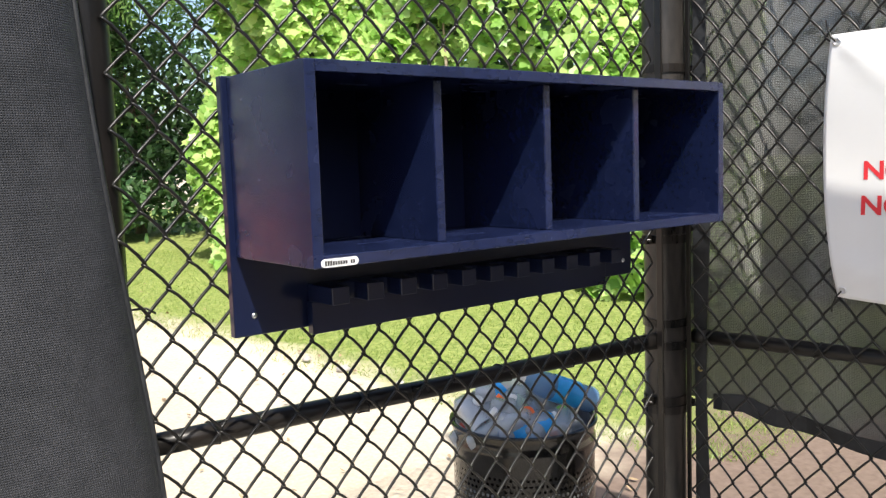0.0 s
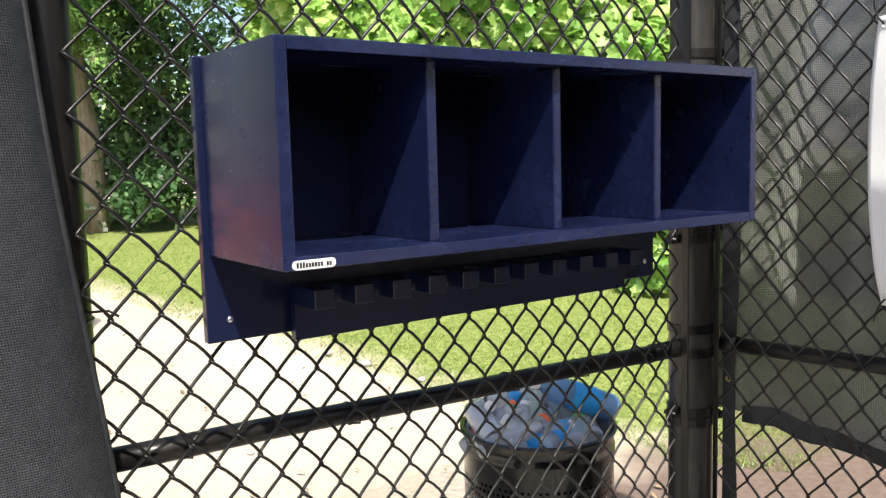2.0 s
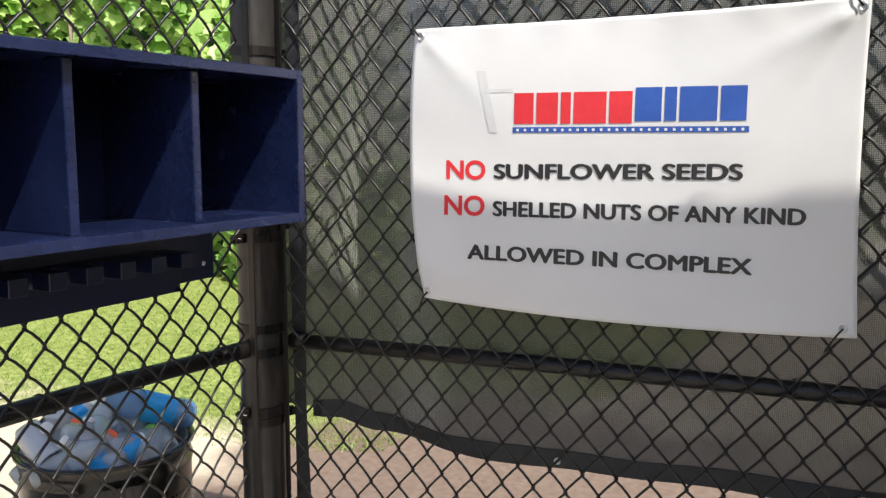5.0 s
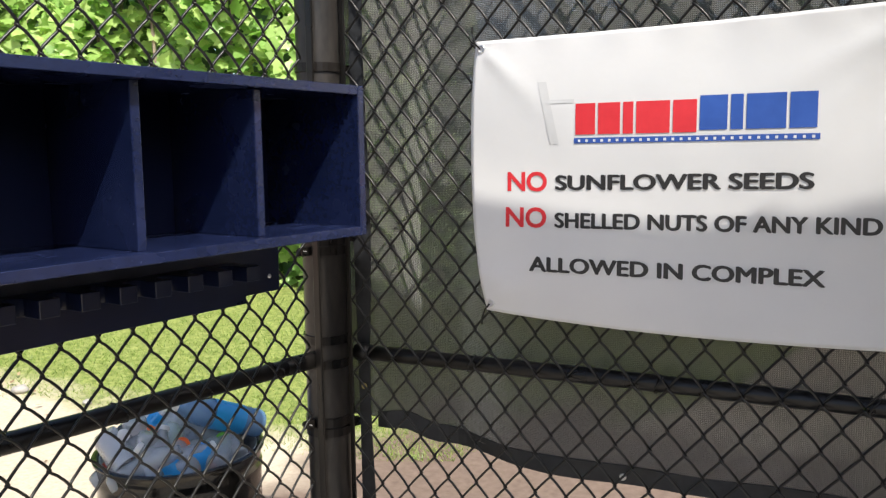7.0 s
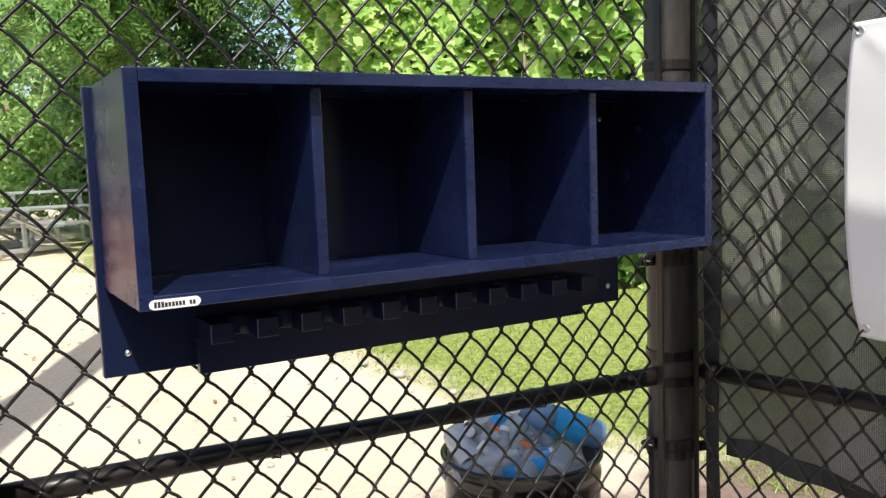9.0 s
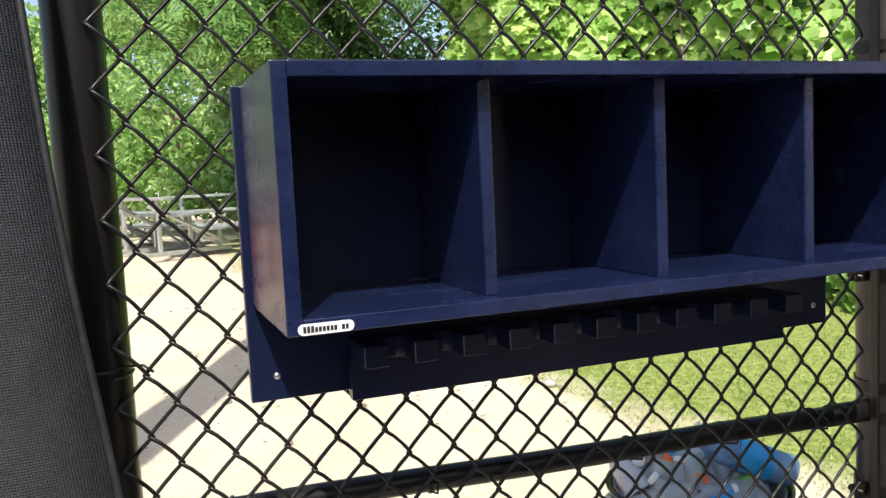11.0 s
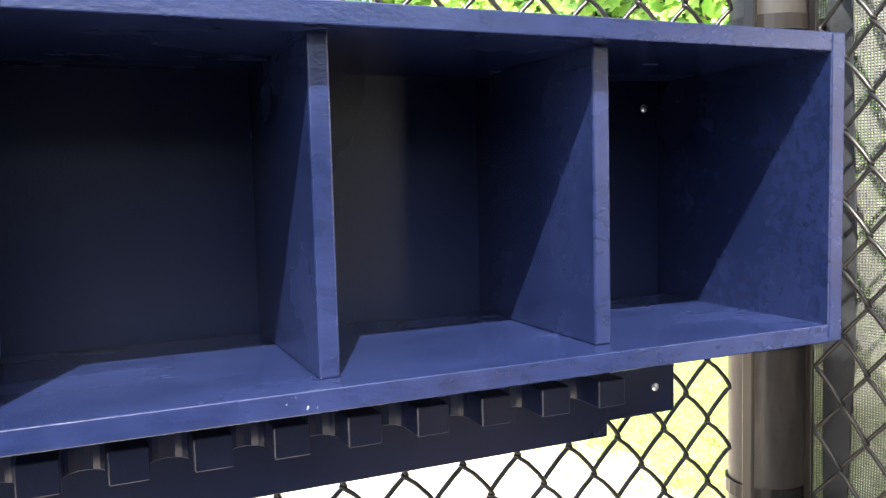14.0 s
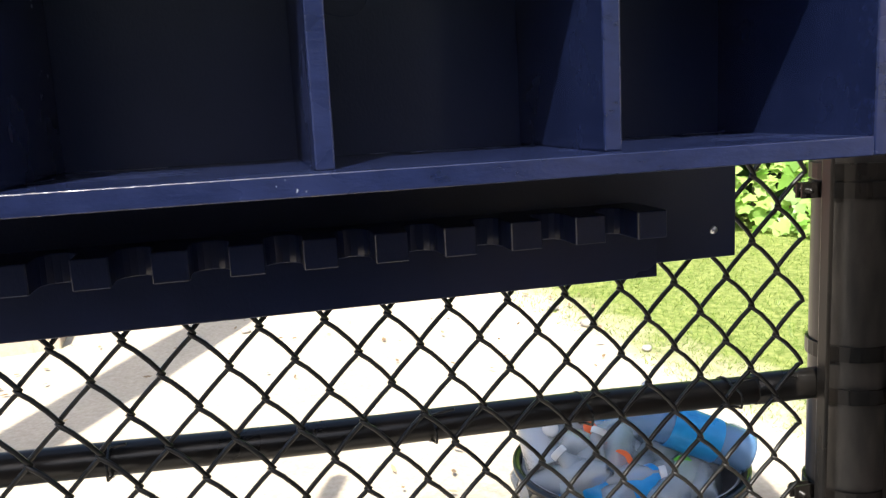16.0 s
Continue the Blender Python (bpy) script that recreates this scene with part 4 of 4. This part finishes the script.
# ---- plants ----
VINE_LEAF = [(0.0, -0.5), (0.16, -0.42), (0.46, -0.40), (0.36, -0.16), (0.52, 0.10), (0.24, 0.12), (0.20, 0.26), (0.0, 0.52), (-0.20, 0.26), (-0.24, 0.12), (-0.52, 0.10), (-0.36, -0.16), (-0.46, -0.40), (-0.16, -0.42)]
OVAL_LEAF = [(0, -0.5), (0.22, -0.1), (0.16, 0.25), (0, 0.5), (-0.16, 0.25), (-0.22, -0.1)]


def frond():
    """A feathery compound leaf: pairs of leaflets along a stalk."""
    out = []
    for k in range(7):
        y = -0.45 + 0.14 * k
        size = 0.30 * (1 - 0.07 * k)
        for sgn in (-1, 1):
            tip = (sgn * size, y + 0.13)
            out.append([(0.0, y), (sgn * size * 0.5, y + 0.02), tip, (sgn * size * 0.45, y + 0.10)])
    return out


def leaf_mesh(name, centers, normals, sizes, shapes, rng, droop=0.5):
    """Many leaves in one mesh: each of the given flat shapes set at its centre, facing its normal."""
    n = len(centers)
    normals = normals / np.linalg.norm(normals, axis=1, keepdims=True)
    down = np.tile([0.0, 0.0, -1.0], (n, 1)) * droop + rng.normal(0, 0.5, (n, 3))
    long = down - (down * normals).sum(1, keepdims=True) * normals
    long /= np.linalg.norm(long, axis=1, keepdims=True) + 1e-9
    wide = np.cross(long, normals)
    verts, faces, base = [], [], 0
    for shape in shapes:
        s = np.array(shape)
        bend = 0.18 * (s[:, 0] ** 2)[None, :, None] * normals[:, None, :]
        v = centers[:, None, :] + sizes[:, None, None] * (s[None, :, 0, None] * wide[:, None, :] + s[None, :, 1, None] * long[:, None, :] - bend)
        k = len(s)
        verts.append(v.reshape(-1, 3))
        faces += (np.arange(n * k).reshape(n, k) + base).tolist()
        base += n * k
    return mesh_of(name, np.concatenate(verts).tolist(), faces)


def build_vine_wall():
    rng = np.random.default_rng(3)
    line = np.array([(3.95, 9.1), (4.2, 7.5), (4.85, 5.75), (5.9, 4.5), (7.2, 3.3)])
    seg = np.linalg.norm(np.diff(line, axis=0), axis=1)
    at = np.r_[0, np.cumsum(seg)]
    n = 11500
    d = at[-1] * rng.random(n) ** 1.25
    x, y = np.interp(d, at, line[:, 0]), np.interp(d, at, line[:, 1])
    h = rng.random(n) ** 0.9
    top = 4.6 + 0.5 * np.sin(d * 1.9) + 0.4 * np.sin(d * 4.3)
    z = np.array([ground_z(v) for v in y]) + 0.03 + h * top
    swell = 0.35 * np.sin(d * 2.3 + z * 1.1) + 0.22 * np.sin(d * 5.1 - z * 2.7) + 0.3 * rng.random(n)
    out = np.array([-0.80, -0.60])
    centers = np.c_[x + out[0] * swell, y + out[1] * swell, z]
    normals = np.c_[np.full(n, -0.55), np.full(n, -0.75), np.full(n, 0.75)] + rng.normal(0, 0.5, (n, 3))
    sizes = rng.uniform(0.10, 0.19, n)
    v = tagged(new("vine_thicket"), "sunlit thicket of broad lobed vine leaves beyond the lawn", "vine", kind="stuff")
    link("vine_leaves", leaf_mesh("vine_leaves", centers, normals, sizes, [VINE_LEAF], rng), VINE, v, "", "stuff")
    # darker leaves inside the thicket, their colour standing in for its inner shade
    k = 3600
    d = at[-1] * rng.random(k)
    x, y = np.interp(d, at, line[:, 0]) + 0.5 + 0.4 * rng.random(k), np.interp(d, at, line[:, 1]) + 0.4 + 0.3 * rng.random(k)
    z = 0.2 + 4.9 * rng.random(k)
    link("inner_leaves", leaf_mesh("inner_leaves", np.c_[x, y, z], np.c_[np.full(k, -0.7), np.full(k, -0.7), np.zeros(k)] + rng.normal(0, 0.35, (k, 3)), rng.uniform(0.3, 0.5, k), [OVAL_LEAF], rng), HEDGE_AND_SHADE_LEAF, v, "", "stuff")
    bm = bmesh.new()
    for j in range(18):
        a = at[-1] * (j + 0.5) / 18
        p = Vector((np.interp(a, at, line[:, 0]) + 0.3, np.interp(a, at, line[:, 1]) + 0.2, 0.0))
        pts = [p + Vector((0.12 * math.sin(3 * q + j), 0.1 * math.cos(2 * q + j), ground_z(p.y) - 0.05 + 4.2 * q)) for q in np.linspace(0, 1, 7)]
        tube(pts, [0.03 * (1 - 0.6 * q) for q in np.linspace(0, 1, 7)], 5, True, bm)
    part("stems", bm, BARK, v, "", True, "stuff")


def tree(name, base, height, trunk_r, lean, blobs, count, size, mat, shapes, seed, label, bark=BARK, group=""):
    """A tapered trunk with limbs to each mass of the crown, and leaves gathered in uneven clumps."""
    rng = np.random.default_rng(seed)
    t = holder(name, base, label, "tree", group)
    b = Vector(base)
    lean = Vector(lean)
    spine = [b + lean * (k / 8) ** 1.3 * height + Vector((0.05 * math.sin(k * 1.7 + seed), 0.05 * math.cos(k * 1.3), height * k / 8 - (0.08 if k == 0 else 0))) for k in range(9)]
    bm = tube(spine, [trunk_r * (1.25 if k == 0 else 1.0 - 0.075 * k) for k in range(9)], 14)
    part("trunk", bm, bark, t, "", True)
    for k, (cx, cy, cz, rad) in enumerate(blobs):
        start = spine[4 + k % 4]
        end = Vector((cx, cy, cz))
        mid = (start + end) / 2 + Vector((0, 0, 0.25))
        part("limb", tube([start, (start + mid) / 2 + Vector((0, 0, 0.05)), mid, end], [trunk_r * 0.45, trunk_r * 0.36, trunk_r * 0.26, 0.02], 8), bark, t, "", True)
    cen, nor = [], []
    per = count // len(blobs)
    for cx, cy, cz, rad in blobs:
        m = max(6, int(rad * 16))
        dirs = rng.normal(0, 1, (m, 3))
        dirs /= np.linalg.norm(dirs, axis=1, keepdims=True)
        clumps = np.array([cx, cy, cz]) + dirs * rad * rng.uniform(0.45, 1.05, (m, 1)) * [1, 1, 0.85]
        pick = rng.integers(0, m, per)
        c = clumps[pick] + rng.normal(0, 0.16 * rad + 0.05, (per, 3))
        cen.append(c)
        nor.append(dirs[pick] * 0.5 + [0, 0, 0.5] + rng.normal(0, 0.55, (per, 3)))
    cen, nor = np.concatenate(cen), np.concatenate(nor)
    cen[:, 2] = np.maximum(cen[:, 2], np.array([ground_z(v) for v in cen[:, 1]]) + 0.05)
    n = len(cen)
    link("crown", leaf_mesh("crown", cen, nor, rng.uniform(0.7, 1.25, n) * size, shapes, rng), mat, t)
    return keep_world(t)


build_vine_wall()
G = ground_z
tree("shade_tree", (2.62, 11.9, G(11.9)), 5.2, 0.20, (-0.06, -0.02, 0), [(1.7, 11.3, 4.0, 1.1), (2.6, 10.6, 4.6, 1.2), (3.6, 11.6, 4.8, 1.4), (0.7, 11.6, 4.6, 1.1), (2.2, 12.6, 5.2, 1.4), (1.4, 10.2, 3.7, 0.6)], 3200, 0.55, SUMAC, frond(), 5, "tall tree with pale trunk and drooping feathery leaves")
tree("dark_bush", (3.9, 12.4, G(12.4)), 2.6, 0.09, (0.02, 0.0, 0), [(3.3, 12.3, 1.5, 0.9), (4.1, 12.0, 1.6, 1.0), (4.9, 11.6, 1.7, 1.1), (3.8, 12.3, 2.9, 1.1), (4.7, 11.8, 3.2, 1.1), (3.4, 11.4, 1.2, 0.5), (3.5, 11.9, 3.9, 0.9)], 9000, 0.15, HEDGE_AND_SHADE_LEAF, [OVAL_LEAF], 8, "dense dark green bush at the lawn's edge")
tree("dark_bush", (2.7, 13.4, G(13.4)), 2.8, 0.09, (0.0, 0.0, 0), [(2.1, 13.5, 1.5, 0.75), (2.9, 13.3, 1.6, 0.9), (2.3, 13.6, 2.9, 0.9), (3.1, 13.2, 3.0, 1.0), (2.6, 13.4, 4.0, 0.9)], 7000, 0.16, MID_LEAF, [OVAL_LEAF], 14, "dense mid-green bush behind the pale trunk")
tree("dark_bush", (6.4, 10.6, G(10.6)), 3.0, 0.10, (0.02, 0.0, 0), [(5.7, 10.9, 1.8, 1.3), (6.8, 10.2, 2.0, 1.4), (6.0, 10.8, 3.8, 1.3)], 4500, 0.20, HEDGE_AND_SHADE_LEAF, [OVAL_LEAF], 9, "dense dark green bush behind the vines")
# this one's dark leaf colour stands for the hedge's shaded side
tree("dark_bush", (8.6, 2.0, G(2.0)), 3.0, 0.10, (0.02, 0.0, 0), [(8.0, 2.4, 1.4, 1.2), (8.8, 1.2, 1.6, 1.3), (9.3, 0.0, 1.5, 1.3), (8.6, 1.8, 3.4, 1.4), (9.3, -0.2, 3.6, 1.4)], 6000, 0.20, HEDGE_AND_SHADE_LEAF, [OVAL_LEAF], 10, "dense dark green bush behind the vines")
tree("dark_bush", (9.8, -2.6, 0.0), 3.0, 0.10, (0.02, 0.0, 0), [(9.6, -1.6, 1.4, 1.2), (9.8, -2.8, 1.6, 1.3), (9.9, -4.2, 1.5, 1.3), (9.8, -2.2, 3.4, 1.4), (9.9, -3.8, 3.6, 1.4)], 5000, 0.20, HEDGE_AND_SHADE_LEAF, [OVAL_LEAF], 13, "dense dark green bush beyond the side fence")
tree("leafy_shrub", (0.9, 15.6, 0.66), 2.4, 0.10, (0.0, 0.0, 0), [(-0.3, 15.4, 1.7, 1.0), (0.8, 15.2, 1.6, 1.0), (1.9, 14.9, 1.6, 1.0), (0.2, 15.9, 3.0, 1.2), (1.6, 15.5, 3.0, 1.2), (2.9, 14.6, 1.7, 1.0)], 9500, 0.17, FAR_LEAF, [OVAL_LEAF], 11, "sunny green shrub behind the bleachers")
for k, (x, y, s) in enumerate(((-7.5, 34, 1.15), (-3.6, 31, 1.0), (-0.6, 29, 0.95), (2.6, 30, 1.1), (6.5, 28, 1.2), (-12.5, 36, 1.2))):
    tree("far_tree", (x, y, 0.66), 5.5 * s, 0.22, (0.01 * k, 0, 0), [(x - 1.4 * s, y - 0.6, 0.66 + 2.2 * s, 1.6 * s), (x + 1.3 * s, y - 0.4, 0.66 + 2.4 * s, 1.6 * s), (x, y - 0.9, 0.66 + 4.3 * s, 1.8 * s), (x - 0.8, y, 0.66 + 6.4 * s, 1.6 * s), (x + 1.0, y, 0.66 + 5.6 * s, 1.5 * s)], 5200, 0.30, FAR_LEAF, [OVAL_LEAF], 20 + k, "full green broadleaf tree across the grounds", group="far trees")


def build_grass():
    rng = np.random.default_rng(12)
    n = 120000
    y = 0.9 + 9.5 * rng.random(n) ** 1.3
    edge = np.interp(y, [0, 0.8, 1.5, 3.0, 4.6, 6.4, 7.8, 9.4, 14], [5.5, 3.35, 2.85, 2.52, 2.18, 1.78, 1.42, 1.18, 1.6])
    x = edge - 0.15 + 4.2 * rng.random(n) ** 1.2
    keep = np.array([noise.noise((a * 1.4, b * 1.4, 0)) * 0.5 + (a - e) * 1.6 + r * 0.6 for a, b, e, r in zip(x, y, edge, rng.random(n))]) > 0.28
    x, y = x[keep], y[keep]
    n = len(x)
    z = np.array([ground_z(b) - 0.01 + 0.03 * (noise.noise((a * 0.9, b * 0.9, 0)) + 0.4 * noise.noise((a * 3, b * 3, 2))) for a, b in zip(x, y)])
    a, h, w = rng.uniform(0, 2 * math.pi, n), rng.uniform(0.015, 0.042, n), rng.uniform(0.002, 0.0045, n)
    lean = rng.normal(0, 0.028, (n, 2))
    p = np.c_[x, y, z]
    sidev = np.c_[np.cos(a), np.sin(a), np.zeros(n)] * w[:, None]
    tip = p + np.c_[lean, h]
    v = np.stack([p - sidev, p + sidev, tip], 1).reshape(-1, 3)
    g = mesh_of("grass", v.tolist(), np.arange(3 * n).reshape(n, 3).tolist())
    link("grass", g, GRASS_BLADE, None, "short sun-bleached lawn grass", "stuff", "grass")
    # dry leaves and twigs on the sand
    m = 420
    x, y = rng.uniform(-2.2, 2.6, m), 0.4 + 8 * rng.random(m)
    c = np.c_[x, y, np.array([ground_z(b) for b in y]) + 0.022]
    link("leaf_litter", leaf_mesh("leaf_litter", c, np.c_[np.zeros(m), np.zeros(m), np.ones(m)] + rng.normal(0, 0.25, (m, 3)), rng.uniform(0.02, 0.06, m), [OVAL_LEAF], rng), LITTER, None, "scattered dry leaves and twigs on sand", "stuff", "litter")
    for k, (sx, sy, r) in enumerate(((2.38, 3.62, 0.05), (2.30, 4.0, 0.035), (1.1, 2.6, 0.022), (0.35, 4.2, 0.03), (2.5, 3.1, 0.03))):
        bm = bmesh.new()
        bmesh.ops.create_icosphere(bm, subdivisions=2, radius=r)
        for q in bm.verts:
            q.co = q.co * (1 + 0.35 * noise.noise(q.co * 30 + Vector((k, 0, 0))))
            q.co.z *= 0.55
        tagged(part("stone", moved(bm, Matrix.Translation((sx, sy, ground_z(sy) + 0.02))), STONE, None, "", True), "small grey stone lying on the sand", "stone", "stones on the path")


build_grass()


# ---- bleachers, pole, rails across the path ----
def bleacher(place, turn, length, label):
    b = holder("bleachers", (0, 0, 0), label, "bleachers", "aluminium bleachers")
    for k in range(3):
        y, z = 0.48 * k, 0.34 + 0.22 * k
        part("seat_plank", slab(-length / 2, length / 2, y, y + 0.24, z, z + 0.04, 0.006), ALU, b)
        if k:
            part("foot_plank", slab(-length / 2, length / 2, y - 0.24, y - 0.02, z - 0.24, z - 0.205, 0.006), ALU, b)
    for x in (-length / 2 + 0.35, 0.0, length / 2 - 0.35):
        part("base_beam", slab(x - 0.03, x + 0.03, -0.05, 1.30, 0.0, 0.06, 0.004), ALU, b)
        part("slope_beam", tube([(x, -0.02, 0.10), (x, 1.22, 0.70)], 0.03, 6), ALU, b)
        for k in range(3):
            y = 0.12 + 0.48 * k
            part("upright", slab(x - 0.025, x + 0.025, y - 0.025, y + 0.025, 0.05, 0.34 + 0.22 * k, 0.004), ALU, b)
        part("cross_brace", tube([(x, 0.15, 0.08), (x, 1.10, 0.70)], 0.018, 6), ALU, b)
    b.matrix_basis = pose(*place, 0, 0, turn)
    return b


seats = bleacher((0.75, 12.2, G(12.2) + 0.005), 118, 2.6, "low aluminium bleachers standing on shaded sand")
copy_thing(seats, pose(1.75, 11.6, G(11.6) + 0.02, 0, 0, 8))
for k in range(3):
    copy_thing(seats, pose(-4.2 + 2.65 * k, 20.6 - 0.5 * k, 0.665, 0, 0, -6))


def build_left_distance():
    p = holder("light_pole", (-1.52, 10.9, G(10.9)), "dark steel pole standing beside the rail fence", "pole")
    part("pole", tube([(-1.52, 10.9, G(10.9) - 0.1), (-1.535, 10.9, 3.0), (-1.55, 10.9, 7.0)], [0.125, 0.11, 0.095], 18), DARKRAIL, p, "", True)
    part("tag_plate", slab(-1.48, -1.42, 10.775, 10.79, 1.55, 1.63, 0.002), CAP_WHITE, p)
    keep_world(p)
    f = holder("rail_fence", (-1.75, 9.0, G(9.0)), "dark steel rail fence with plain balusters", "fence")
    part("top_rail", tube([(-1.68, 5.6, 0.25 + 0.92), (-1.80, 10.9, G(10.9) + 0.92)], 0.035, 10), DARKRAIL, f, "", True)
    part("bottom_rail", tube([(-1.68, 5.6, 0.25 + 0.10), (-1.80, 10.9, G(10.9) + 0.10)], 0.022, 8), DARKRAIL, f, "", True)
    for k in range(11):
        y = 5.6 + 0.53 * k
        x = -1.68 - 0.0226 * (y - 5.6)
        part("baluster", tube([(x, y, G(y) - 0.05), (x, y, G(y) + 0.92)], 0.024, 8), DARKRAIL, f, "", True)
    keep_world(f)
    for x, y, ln, turn in ((-1.02, 5.0, 1.5, 4), (-1.10, 8.0, 1.9, 3), (-1.30, 10.4, 1.4, 0)):
        b = slab(-0.24, 0.24, -ln / 2, ln / 2, -0.1, 0.15, 0.012)
        for v in b.verts:
            v.co += Vector((0.008 * noise.noise(v.co * 3), 0, 0.006 * noise.noise(v.co * 2)))
        tagged(part("concrete_slab", moved(b, pose(x, y, G(y), 3.1, 0, turn)), CONCRETE), "sand-dusted concrete kerb slab along the path", "kerb slab", "kerb slabs")
    ys = np.linspace(6, 18.5, 14)
    rows = [(x, y, G(y) + 0.045) for y in ys for x in (-14.0, -1.95 - 0.02 * (y - 6))]
    link("track", mesh_of("track", rows, [(2 * k, 2 * k + 1, 2 * k + 3, 2 * k + 2) for k in range(len(ys) - 1)]), REDTRACK, None, "red clay running surface beyond the rail fence", "structure", "track")
    w = holder("padded_wall", (-8, 19.2, 0.66), "low faded blue padded wall", "wall")
    for k in range(6):
        part("wall_pad", slab(-14.2 + 1.9 * k, -12.34 + 1.9 * k, 19.1, 19.3, 0.66, 1.32, 0.05), BLUEWALL, w)
    keep_world(w)
    net = sheet_mesh("backstop_net", lambda u, v: Vector((-9 + 6.6 * u, 16.5 + 0.15 * math.sin(5 * u + v), 0.6 + 6.5 * v)), 30, 20, 6.6, 6.5)
    n = holder("backstop", (-2.4, 16.5, 0.6), "tall grey backstop net on a steel pole", "net")
    link("net", net, NETTING, n)
    part("net_pole", tube([(-2.4, 16.5, 0.5), (-2.4, 16.5, 7.2)], 0.06, 12), DARKRAIL, n, "", True)
    part("net_pole", tube([(-9, 16.5, 0.5), (-9, 16.5, 7.2)], 0.06, 12), DARKRAIL, n, "", True)
    keep_world(n)


build_left_distance()
